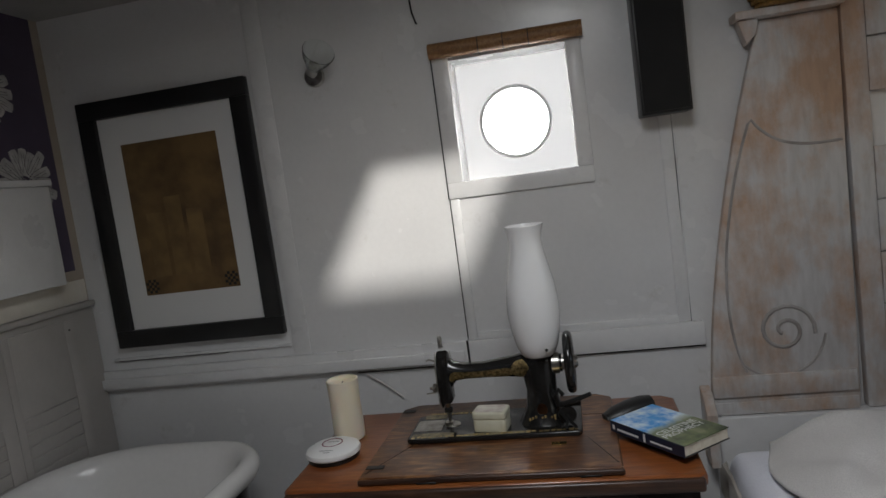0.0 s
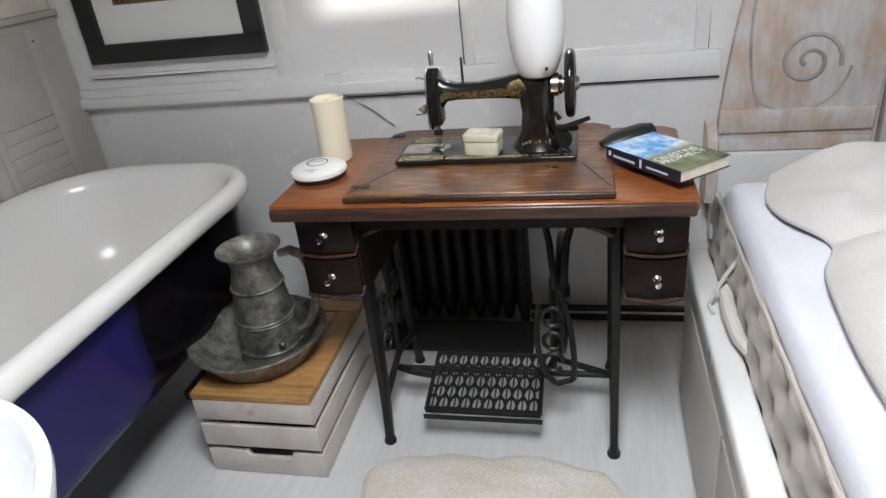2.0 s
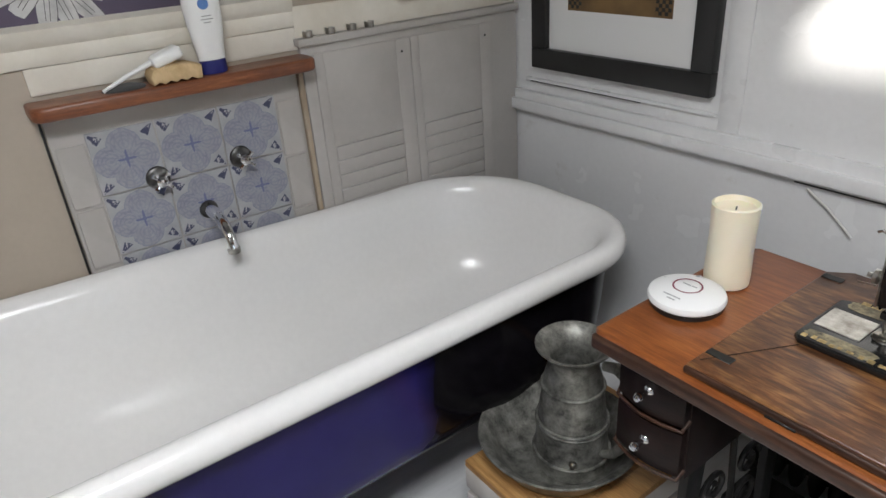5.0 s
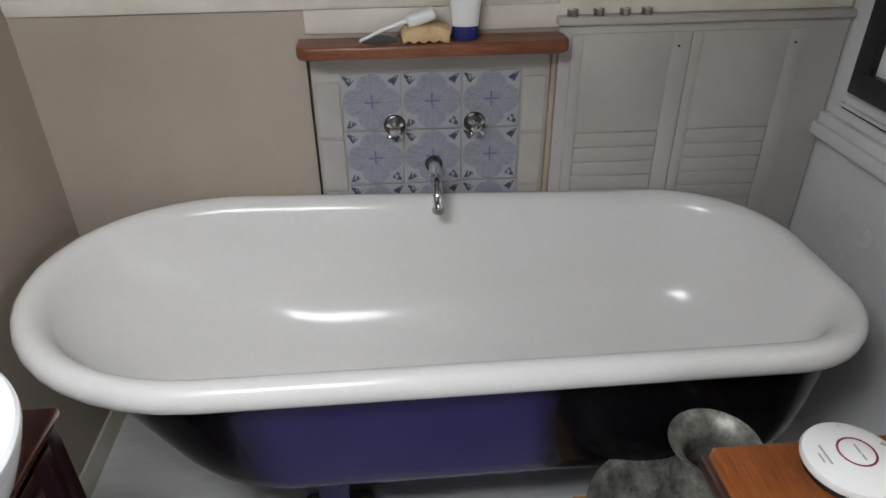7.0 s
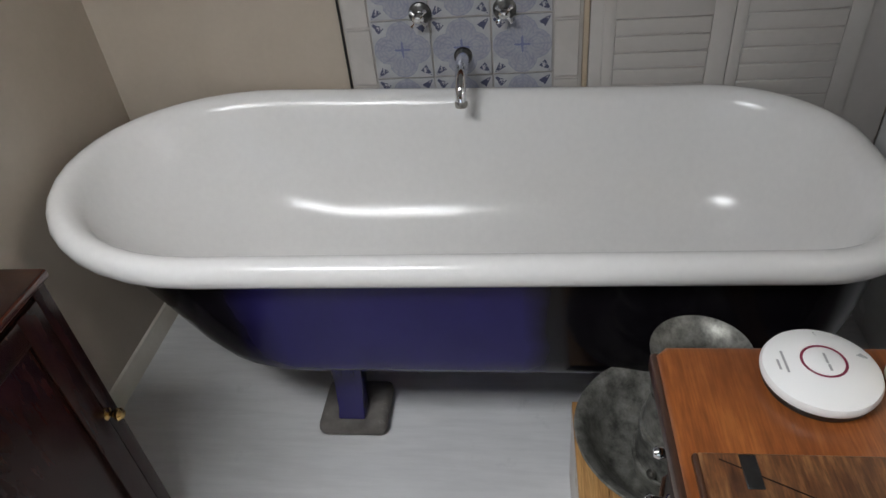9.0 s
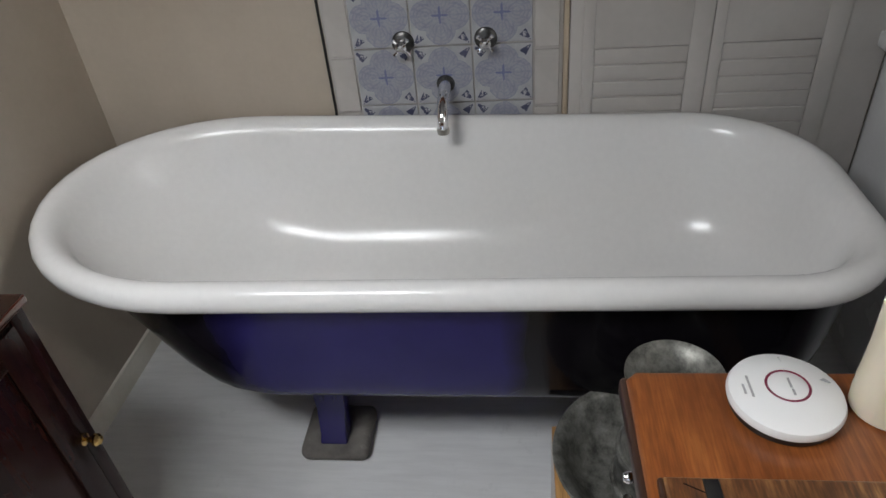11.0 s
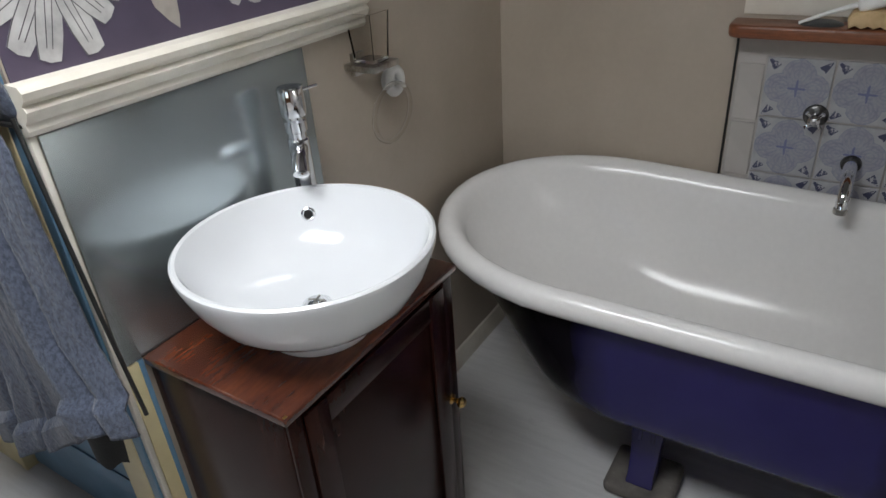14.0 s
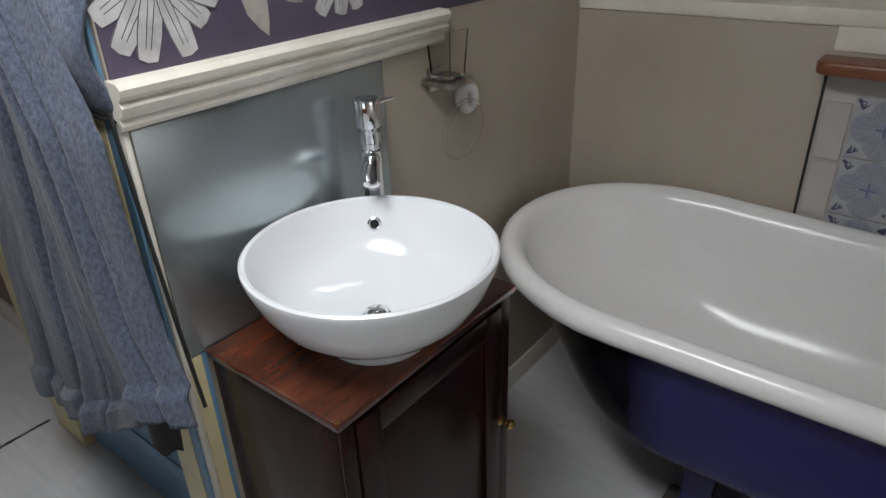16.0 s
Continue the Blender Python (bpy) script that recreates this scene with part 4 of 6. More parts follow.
    for i in range(cols):
        for j in range(rows):
            cx = -0.166 + 0.0300 * i + (0.0150 if j % 2 else 0)
            cy = 1.262 + 0.040 * j
            if cx > 0.112:
                continue
            pts = []
            for k in range(12):
                a = 2 * math.pi * k / 12
                yy = cy + 0.0285 * math.sin(a) * (1.0 if math.sin(a) > 0 else 0.85)
                pts.append((cx + 0.0150 * math.cos(a) * (1 - 0.25 * max(0.0, math.sin(a))), yy, lift(yy)))
            tube(pts, 0.0040, 5, bm, True)
            tube([(cx, cy - 0.020, lift(cy - 0.02)), (cx, cy + 0.024, lift(cy + 0.024))], 0.0026, 4, bm)
    part("lattice", bm, IRON, tr)
    part("front_lip", box((-0.186, 1.224, 0.084), (0.128, 1.231, 0.098), 0.003), IRON, tr)
    part("pivot_lug", tube([(-0.29, 1.40, 0.115), (-0.24, 1.36, 0.135), (-0.186, 1.36, 0.125)], 0.011, 8), IRON, tr)
    part("pivot_lug", tube([(0.306, 1.40, 0.115), (0.20, 1.40, 0.15), (0.15, 1.42, 0.15), (0.124, 1.37, 0.125)], 0.009, 8), IRON, tr)
    # drive wheel, crank, pitman rod
    wx, wy, wz = 0.175, 1.46, 0.34
    wheel = part("drive_wheel", tube([(wx, wy + 0.155 * math.cos(2 * math.pi * i / 40), wz + 0.155 * math.sin(2 * math.pi * i / 40)) for i in range(40)], 0.011, 8, None, True), IRON, tb)
    for k in range(5):
        a = 2 * math.pi * k / 5 + 0.3
        part("spoke", tube([(wx, wy, wz), (wx + 0.006, wy + 0.08 * math.cos(a + 0.25), wz + 0.08 * math.sin(a + 0.25)), (wx, wy + 0.15 * math.cos(a), wz + 0.15 * math.sin(a))], 0.007, 6), IRON, wheel)
    part("hub", lathe([(0.0001, -0.02), (0.022, -0.02), (0.025, 0), (0.022, 0.02), (0.0001, 0.02)], 16, m=Matrix.Translation((wx, wy, wz)) @ pose(0, 0, 0, 0, 90)), IRON, wheel)
    part("pitman_rod", tube([(0.150, 1.43, 0.40), (0.152, 1.40, 0.28), (0.150, 1.385, 0.13)], 0.008, 8), IRON, tb)
    gd = part("wheel_guard", tube(bezier((0.125, 1.30, 0.40), (0.11, 1.25, 0.30), (0.13, 1.27, 0.20), (0.165, 1.30, 0.16)) + [(0.20, 1.31, 0.165)] + bezier((0.205, 1.31, 0.17), (0.215, 1.29, 0.28), (0.195, 1.30, 0.38), (0.17, 1.32, 0.44)), 0.008, 7), IRON, tb, "scrolled iron dress guard")
    bm = bmesh.new()
    for cz, r0 in ((0.37, 0.026), (0.30, 0.024), (0.235, 0.026)):
        tube([(0.158 + r0 * math.cos(a), 1.29, cz + r0 * math.sin(a)) for a in [i * 0.5 for i in range(12)]], 0.006, 6, bm)
    tube([(0.165, 1.31, 0.44), (0.155, 1.32, 0.56), (0.13, 1.36, 0.66)], 0.009, 6, bm)
    tube([(0.185, 1.31, 0.44), (0.195, 1.32, 0.56), (0.225, 1.36, 0.66)], 0.009, 6, bm)
    part("guard_scroll", bm, IRON, gd)
    part("arch_bracket", tube(bezier((0.300, 1.25, 0.62), (0.24, 1.25, 0.655), (0.20, 1.25, 0.655), (0.15, 1.25, 0.645)), [0.016] * 5 + [0.011] * 8, 8), IRON, tb)
    part("arch_bracket", tube(bezier((-0.285, 1.25, 0.62), (-0.22, 1.25, 0.655), (-0.20, 1.25, 0.655), (-0.16, 1.25, 0.645)), [0.016] * 5 + [0.011] * 8, 8), IRON, tb)
    return tb


sewing_table()


def sewing_machine():
    sm = thing("sewing_machine", (0.0, 1.43, 0.753), "antique black sewing machine with worn gilt decoration", "sewing machine")
    Z = 0.753
    bedp = [(-0.200, 1.345), (-0.190, 1.335), (0.215, 1.335), (0.222, 1.345), (0.222, 1.505), (0.210, 1.515), (-0.150, 1.515), (-0.200, 1.490)]
    bd = part("bed", prism(bedp, 2, Z, Z + 0.013, 0.004, 3), JAPAN, sm, "worn black bed plate")
    part("slide_plate", box((-0.192, 1.385, Z + 0.013), (-0.122, 1.455, Z + 0.0145), 0.001, 1), NICKEL, bd, "bright slide plate")
    part("needle_plate", lathe([(0.0001, 0.002), (0.02, 0.002), (0.021, 0)], 20, (-0.10, 1.425, Z + 0.013)), NICKEL, bd)
    bm = bmesh.new()
    rnd = random.Random(8)
    for x0, x1, y in ((-0.19, 0.0, 1.348), (0.03, 0.205, 1.348), (-0.17, -0.06, 1.500)):
        x = x0
        while x < x1:
            w = rnd.uniform(0.006, 0.016)
            bm_box(bm, (x, y - rnd.uniform(0.002, 0.007), Z + 0.0131), (x + w, y + rnd.uniform(0.002, 0.007), Z + 0.0137))
            x += w + rnd.uniform(0.002, 0.008)
    tagged(part("gilt_border", bm, GILT, bd, "flaking gilt border"), kind="stuff")
    for x0, x1, y0, y1 in ((-0.190, -0.085, 1.344, 1.372), (-0.182, -0.120, 1.468, 1.500), (-0.06, 0.10, 1.341, 1.356)):
        rim = []
        for i in range(28):
            a = 2 * math.pi * i / 28
            f = (abs(math.cos(a)) ** 4 + abs(math.sin(a)) ** 4) ** -0.25 * (1 + 0.12 * noise.noise((x0 * 50 + 3 * math.cos(a), 3 * math.sin(a), 2)))
            rim.append(((x0 + x1) / 2 + (x1 - x0) / 2 * f * math.cos(a), (y0 + y1) / 2 + (y1 - y0) / 2 * f * math.sin(a)))
        part("worn_transfer", prism(rim, 2, Z + 0.0131, Z + 0.0135), WORN_TRANSFER, bd, "worn pale gilt transfer")
    b0 = Z + 0.013
    yc = 1.425
    # pillar
    rings = []
    for z, xc, hx, hy in ((b0, 0.130, 0.058, 0.055), (b0 + 0.012, 0.131, 0.052, 0.048), (b0 + 0.04, 0.134, 0.042, 0.036), (b0 + 0.08, 0.134, 0.037, 0.031), (b0 + 0.115, 0.132, 0.040, 0.030), (b0 + 0.145, 0.130, 0.046, 0.029), (b0 + 0.162, 0.130, 0.044, 0.027), (b0 + 0.172, 0.130, 0.034, 0.018)):
        rings.append([(xc + hx * math.copysign(abs(math.cos(a)) ** 0.75, math.cos(a)), yc + hy * math.copysign(abs(math.sin(a)) ** 0.8, math.sin(a)), z) for a in [2 * math.pi * i / 24 for i in range(24)]])
    part("pillar", skin(bmesh.new(), rings), JAPAN, sm)
    # arm
    ARM = ((0.135, 0.905, 0.032, 0.027), (0.10, 0.906, 0.031, 0.027), (0.06, 0.905, 0.025, 0.025), (0.0, 0.902, 0.020, 0.023), (-0.05, 0.902, 0.020, 0.023), (-0.075, 0.904, 0.025, 0.024), (-0.092, 0.900, 0.042, 0.025), (-0.105, 0.888, 0.062, 0.026), (-0.118, 0.882, 0.072, 0.026))
    rings = [[(x, yc + hy * math.cos(a), z + hz * math.sin(a)) for a in [2 * math.pi * i / 24 for i in range(24)]] for x, z, hz, hy in ARM]
    part("arm", skin(bmesh.new(), rings), JAPAN, sm)

    def on_arm(x, deg, lift):
        """A point of the arm's skin at x and an angle round it."""
        k = max(0, min(len(ARM) - 2, sum(1 for q in ARM[1:] if q[0] > x)))
        p, q = ARM[k], ARM[k + 1]
        f = (x - p[0]) / (q[0] - p[0])
        z, hz, hy = (p[i] + (q[i] - p[i]) * f for i in (1, 2, 3))
        return (x, yc + (hy + lift) * math.cos(radians(deg)), z + (hz + lift) * math.sin(radians(deg)))

    part("head", prism([(yc - 0.024, 0.828), (yc + 0.024, 0.828), (yc + 0.026, 0.90), (yc + 0.020, 0.945), (yc, 0.958), (yc - 0.020, 0.945), (yc - 0.026, 0.90)], 0, -0.118, -0.088, 0.005), JAPAN, sm)
    part("face_plate", prism([(yc - 0.021, 0.822), (yc + 0.021, 0.822), (yc + 0.022, 0.92), (yc, 0.955), (yc - 0.022, 0.92)], 0, -0.1225, -0.118, 0.001), NICKEL, sm, "engraved face plate")
    part("presser_bar", tube([(-0.105, yc, 0.965), (-0.105, yc, 0.99), (-0.105, yc, 0.996)], [0.006, 0.006, 0.003], 10), NICKEL, sm)
    part("thread_lever", tube([(-0.122, yc - 0.012, 0.936), (-0.136, yc - 0.015, 0.942), (-0.142, yc - 0.015, 0.938)], 0.0025, 6), NICKEL, sm)
    part("needle_bar", tube([(-0.105, yc, 0.83), (-0.105, yc, 0.792), (-0.105, yc, 0.77)], [0.006, 0.006, 0.002], 10), NICKEL, sm)
    part("presser_foot", box((-0.116, yc - 0.016, 0.768), (-0.096, yc + 0.008, 0.776), 0.002), NICKEL, sm)
    part("needle_clamp", box((-0.114, yc - 0.010, 0.800), (-0.094, yc + 0.004, 0.812), 0.002), IRON, sm)
    tn = part("tension_discs", lathe([(0.0001, 0.02), (0.004, 0.02), (0.004, 0.014), (0.012, 0.010), (0.012, 0.004), (0.006, 0)], 18, m=Matrix.Translation((-0.1235, yc - 0.01, 0.866)) @ pose(0, 0, 0, 0, -90)), NICKEL, sm)
    part("spring_wire", tube([(-0.125, yc - 0.022, 0.858), (-0.150, yc - 0.025, 0.857)], 0.0016, 5), NICKEL, tn)
    part("spool_pin", tube([(-0.035, yc, 0.92), (-0.035, yc, 0.978)], 0.0028, 8), IRON, sm)
    part("oil_pin", tube([(-0.08, yc, 0.925), (-0.084, yc, 0.955)], 0.0012, 6), NICKEL, sm)
    # gilt lettering band and crest, thin transfers on the arm's curve
    def transfer(x0, x1, d0, d1, k, rag):
        rows = []
        for i in range(k + 1):
            x = x0 + (x1 - x0) * i / k
            end = math.sqrt(max(0.02, 1 - abs(2 * i / k - 1) ** rag))
            mid, half = (d0 + d1) / 2, (d1 - d0) / 2 * end * (1 + 0.10 * noise.noise((x * 90, d0, 3)))
            rows.append([on_arm(x, mid + half * (j / 8 * 2 - 1), 0.0006) for j in range(9)])
        bm = skin(bmesh.new(), rows, False, False)
        bmesh.ops.solidify(bm, geom=list(bm.faces), thickness=0.0004)
        return bm
    part("gilt_band", transfer(-0.088, 0.072, 172, 226, 40, 14), GILT_PRINT, sm, "worn gilt band along the arm")
    part("gilt_crest", transfer(0.066, 0.134, 140, 236, 24, 3), GILT_PRINT, sm, "flaked gilt crest")
    bm = bmesh.new()
    for i in range(9):
        xx = 0.098 + 0.0075 * i
        bm_box(bm, (xx, yc - 0.0455 + 0.0006 * abs(i - 4), 0.778), (xx + 0.005, yc - 0.036, 0.778 + 0.006 + 0.003 * (i % 3)), 0.0006, 1)
    tagged(part("gilt_base_band", bm, GILT, sm, "flaked gilt base band"), kind="stuff")
    part("medallion", lathe([(0.0001, 0.003), (0.012, 0.0025), (0.013, 0)], 20, m=Matrix.Translation((0.132, yc - 0.039, 0.803)) @ pose(0, 0, 0, 90), sy=1.2), metal("brown_patina_badge", (0.10, 0.055, 0.035), 0.4, (0.05, 0.03, 0.02)), sm)
    # hand wheel and winder
    wm = Matrix.Translation((0.208, yc, 0.905)) @ pose(0, 0, 0, 0, 90)
    wh = part("hand_wheel", tube([wm @ Vector((0.064 * math.cos(2 * math.pi * i / 40), 0.064 * math.sin(2 * math.pi * i / 40), 0)) for i in range(40)], 0.0115, 10, None, True), JAPAN, sm, "glossy black hand wheel")
    part("web", lathe([(0.014, -0.004), (0.055, -0.004), (0.055, 0.004), (0.014, 0.004)], 30, m=wm), JAPAN, wh)
    part("boss", lathe([(0.0001, 0.020), (0.012, 0.020), (0.018, 0.012), (0.018, -0.022), (0.026, -0.026), (0.026, -0.042), (0.014, -0.046), (0.0001, -0.046)], 24, m=wm), NICKEL, wh)
    part("shaft_collar", lathe([(0.022, 0), (0.022, 0.03)], 20, m=Matrix.Translation((0.160, yc, 0.905)) @ pose(0, 0, 0, 0, 90), cap=True), JAPAN, sm)
    wd = part("bobbin_winder", box((0.172, yc - 0.045, 0.808), (0.225, yc - 0.032, 0.820), 0.003), IRON, sm)
    part("winder_arm", tube([(0.185, yc - 0.045, 0.815), (0.215, yc - 0.055, 0.828), (0.250, yc - 0.060, 0.842)], [0.007, 0.006, 0.005], 8), IRON, wd)
    part("winder_lever", tube([(0.172, yc - 0.040, 0.812), (0.166, yc - 0.046, 0.838), (0.176, yc - 0.046, 0.852), (0.184, yc - 0.044, 0.838)], 0.006, 8), IRON, wd)
    part("winder_wheel", lathe([(0.0001, 0.008), (0.020, 0.008), (0.022, 0.004), (0.020, 0), (0.0001, 0)], 20, m=Matrix.Translation((0.190, yc - 0.042, 0.790)) @ pose(0, 0, 0, 90)), IRON, wd)
    bm = bmesh.new()
    tube([(0.19, yc - 0.05, 0.79), (0.20, yc - 0.07, 0.778), (0.21, yc - 0.08, 0.77)], 0.004, 6, bm)
    tube([(0.175, yc - 0.05, 0.80), (0.19, yc - 0.075, 0.785), (0.185, yc - 0.085, 0.771)], 0.004, 6, bm)
    part("linkage", bm, IRON, wd)
    return sm


sewing_machine()

# opal lamp shade standing on the machine's arm
ch = thing("glass_lamp_shade", (0.137, 1.42, 0.93), "opal white glass lamp chimney on the sewing machine", "lamp shade")
part("shade", lathe([(0.036, 0.930), (0.042, 0.936), (0.050, 0.955), (0.058, 0.99), (0.0625, 1.03), (0.0625, 1.065), (0.057, 1.11), (0.048, 1.15), (0.041, 1.185), (0.039, 1.21), (0.042, 1.232), (0.0465, 1.246), (0.0455, 1.248), (0.040, 1.232), (0.036, 1.21), (0.038, 1.185), (0.054, 1.11), (0.059, 1.06), (0.055, 0.99), (0.034, 0.94)], 48, (0.137, 1.42, 0)), OPAL, ch)
part("shade_holder", lathe([(0.0001, 0.925), (0.030, 0.925), (0.034, 0.931), (0.0001, 0.931)], 24, (0.137, 1.42, 0)), IRON, ch)
part("holder_screw", lathe([(0.0001, 0.008), (0.003, 0.006), (0.004, 0)], 10, m=Matrix.Translation((0.160, 1.372, 0.952)) @ pose(0, 0, 0, 90)), IRON, ch)

# things on the tabletop
cd = tagged(part("pillar_candle", lathe([(0.0001, 0.148), (0.006, 0.148), (0.028, 0.149), (0.035, 0.153), (0.0385, 0.162), (0.0420, 0.160), (0.0415, 0.145), (0.0400, 0.10), (0.0415, 0.02), (0.0405, 0.003), (0.037, 0.0), (0.0001, 0)], 40, (-0.388, 1.455, 0.7352)), WAX), "thick ivory pillar candle with a hollowed top", "candle")
part("wick", tube([(-0.388, 1.455, 0.882), (-0.387, 1.455, 0.890)], 0.0015, 6), BLACK, cd)

sa = thing("smoke_alarm", (-0.390, 1.335, 0.735), "white round smoke alarm with a red ring", "smoke alarm")
# black base draws the shadow gap between cover and tabletop
part("base", lathe([(0.0001, 0), (0.062, 0), (0.064, 0.003), (0.064, 0.010), (0.0001, 0.010)], 48, (-0.390, 1.335, 0.7352)), BLACK, sa, "base coloured black as the shadow gap under the cover")
part("cover", lathe([(0.062, 0.010), (0.0675, 0.014), (0.0685, 0.019), (0.066, 0.025), (0.055, 0.031), (0.040, 0.035), (0.026, 0.037), (0.0250, 0.0362), (0.0235, 0.0362), (0.0225, 0.037), (0.0001, 0.0375)], 56, (-0.390, 1.335, 0.7352)), PLASTIC, sa)
RED = node_mat("dark_red_ring_paint", 0.4, 0, (0.20, 0.02, 0.05))[0]
part("ring", lathe([(0.0232, 0.0370), (0.0240, 0.0376), (0.0258, 0.0376), (0.0266, 0.0368)], 48, (-0.390, 1.335, 0.7352)), RED, sa, "dark red ring")
GREYINK = node_mat("grey_print_ink", 0.6, 0, (0.38, 0.38, 0.38))[0]
bm = bmesh.new()
for dx, dy, w, z in ((-0.012, 0.003, 0.016, 0.0376), (0.006, 0.0035, 0.010, 0.0376), (-0.018, -0.044, 0.034, 0.0345), (-0.006, -0.051, 0.016, 0.0325)):
    bm_box(bm, (-0.390 + dx, 1.335 + dy - 0.0014, 0.7352 + z), (-0.390 + dx + w, 1.335 + dy + 0.0014, 0.7352 + z + 0.0005))
for i in range(4):
    bm_box(bm, (-0.444 + 0.004 * i, 1.340, 0.7352 + 0.0308 + 0.0009 * i), (-0.442 + 0.004 * i, 1.342, 0.7352 + 0.0316 + 0.0009 * i))
tagged(part("print_marks", bm, GREYINK, sa), kind="stuff")
part("warning_mark", prism([(-0.405, 1.382), (-0.398, 1.388), (-0.402, 1.376)], 2, 0.7352 + 0.0325, 0.7352 + 0.0345), GREYINK, sa)

# little tin on the machine's bed
TINPAINT = painted("cream_tin_paint", (0.72, 0.70, 0.56), (0.60, 0.57, 0.42), 0.35, 14.0, 0.05)
TIN_TOP = painted("faded_floral_tin_lid", (0.74, 0.71, 0.62), (0.52, 0.42, 0.38), 0.35, 45.0, 0.05)
tin = thing("small_tin", (-0.008, 1.385, 0.766), "small cream painted tin box with a floral lid", "tin")


def rounded(cx, cy, hx, hy, r, turn):
    out = []
    for k, (sx, sy) in enumerate(((1, 1), (-1, 1), (-1, -1), (1, -1))):
        for i in range(5):
            a = math.pi / 2 * (k + i / 4)
            x, y = sx * (hx - r) + r * math.cos(a), sy * (hy - r) + r * math.sin(a)
            out.append((cx + x * math.cos(turn) - y * math.sin(turn), cy + x * math.sin(turn) + y * math.cos(turn)))
    return out


part("body", prism(rounded(0.008, 1.384, 0.041, 0.029, 0.010, -0.15), 2, 0.7662, 0.797, 0.002), TINPAINT, tin)
part("lid", prism(rounded(0.008, 1.384, 0.0425, 0.0305, 0.011, -0.15), 2, 0.797, 0.815, 0.004, 3), TINPAINT, tin)
part("lid_picture", prism(rounded(0.008, 1.384, 0.036, 0.024, 0.009, -0.15), 2, 0.815, 0.8156), TIN_TOP, tin, "faded floral lid picture")


def paperback():
    bk = thing("paperback_book", (0.405, 1.315, 0.753), "paperback book, blue sky and green hills cover", "book")
    ang = math.atan2(1.155 - 1.328, 0.432 - 0.289)
    m = Matrix.Translation((0.408, 1.318, 0.7525)) @ Matrix.Rotation(ang, 4, "Z")
    L, W, T = 0.108, 0.068, 0.026

    def tx(bm):
        bm.transform(m)
        return bm
    part("page_block", tx(box((-L + 0.003, -W + 0.003, 0.0015), (L - 0.003, W - 0.002, T - 0.0015))), painted("cream_page_edges", (0.78, 0.72, 0.60), (0.66, 0.59, 0.47), 0.85, 90.0, 0.4), bk)
    mm, n, l, b = node_mat("printed_landscape_cover", 0.3)
    v = coords(n, l)
    sep = n.new("ShaderNodeSeparateXYZ")
    l.new(v, sep.inputs[0])
    nz = noise_tex(n, l, v, 28, 5)
    skycol = ramp(n, l, noise_tex(n, l, v, 22, 3), [(0.4, (0.03, 0.30, 0.72)), (0.62, (0.75, 0.86, 0.94))])
    hill = ramp(n, l, nz, [(0.35, (0.03, 0.045, 0.02)), (0.6, (0.16, 0.19, 0.08)), (0.75, (0.34, 0.32, 0.20))])
    fac = n.new("ShaderNodeMapRange")
    fac.inputs[1].default_value, fac.inputs[2].default_value = -0.01, 0.02
    l.new(math_node(n, l, "ADD", sep.outputs[0], math_node(n, l, "MULTIPLY", math_node(n, l, "SUBTRACT", nz, 0.5), 0.05)), fac.inputs[0])
    l.new(mix(n, l, fac.outputs[0], skycol, hill), b.inputs["Base Color"])
    me = mesh_from("front_cover", box((-L, -W, T - 0.0015), (L, W, T), 0.0005, 1), mm)
    fc = new("front_cover", me)
    fc.parent, fc.matrix_world = bk, m
    fc.matrix_parent_inverse = bk.matrix_world.inverted()
    fc.matrix_basis = m
    part("back_cover", tx(box((-L, -W, 0.0), (L, W, 0.0015))), BLACK, bk)
    part("spine", tx(box((-L, -W - 0.0015, 0.0), (L, -W + 0.0005, T), 0.0006, 1)), node_mat("dark_spine_print", 0.35, 0, (0.015, 0.022, 0.045))[0], bk)
    flat = m @ Matrix.Translation((0.030, -0.004, T + 0.0003)) @ Matrix.Rotation(math.pi / 2, 4, "Z")
    text_part("cover_title", "CELESTINE", 0.024, flat @ Matrix.Translation((0, 0.0, 0)), PAPER, bk, "white title lettering")
    text_part("cover_title", "PROPHECY", 0.024, flat @ Matrix.Translation((0, -0.021, 0)), PAPER, bk, "white title lettering")
    for x0, x1, z0, z1 in ((-0.085, -0.02, 0.007, 0.012), (-0.005, 0.001, 0.003, 0.022), (0.015, 0.075, 0.008, 0.012), (-0.100, -0.093, 0.008, 0.018)):
        part("spine_print", tx(box((x0, -W - 0.0021, z0), (x1, -W - 0.0014, z1))), PAPER, bk)
    return bk


paperback()
cs = tagged(part("spectacle_case", lathe([(0.0001, -0.055), (0.016, -0.05), (0.024, -0.03), (0.026, 0.0), (0.024, 0.03), (0.016, 0.05), (0.0001, 0.055)], 24, m=Matrix.Translation((0.335, 1.455, 0.762)) @ Matrix.Scale(1.25, 4) @ pose(0, 0, 0, 0, 78, 20), sx=0.75), BLACK), "soft black pouch lying behind the book", "pouch")

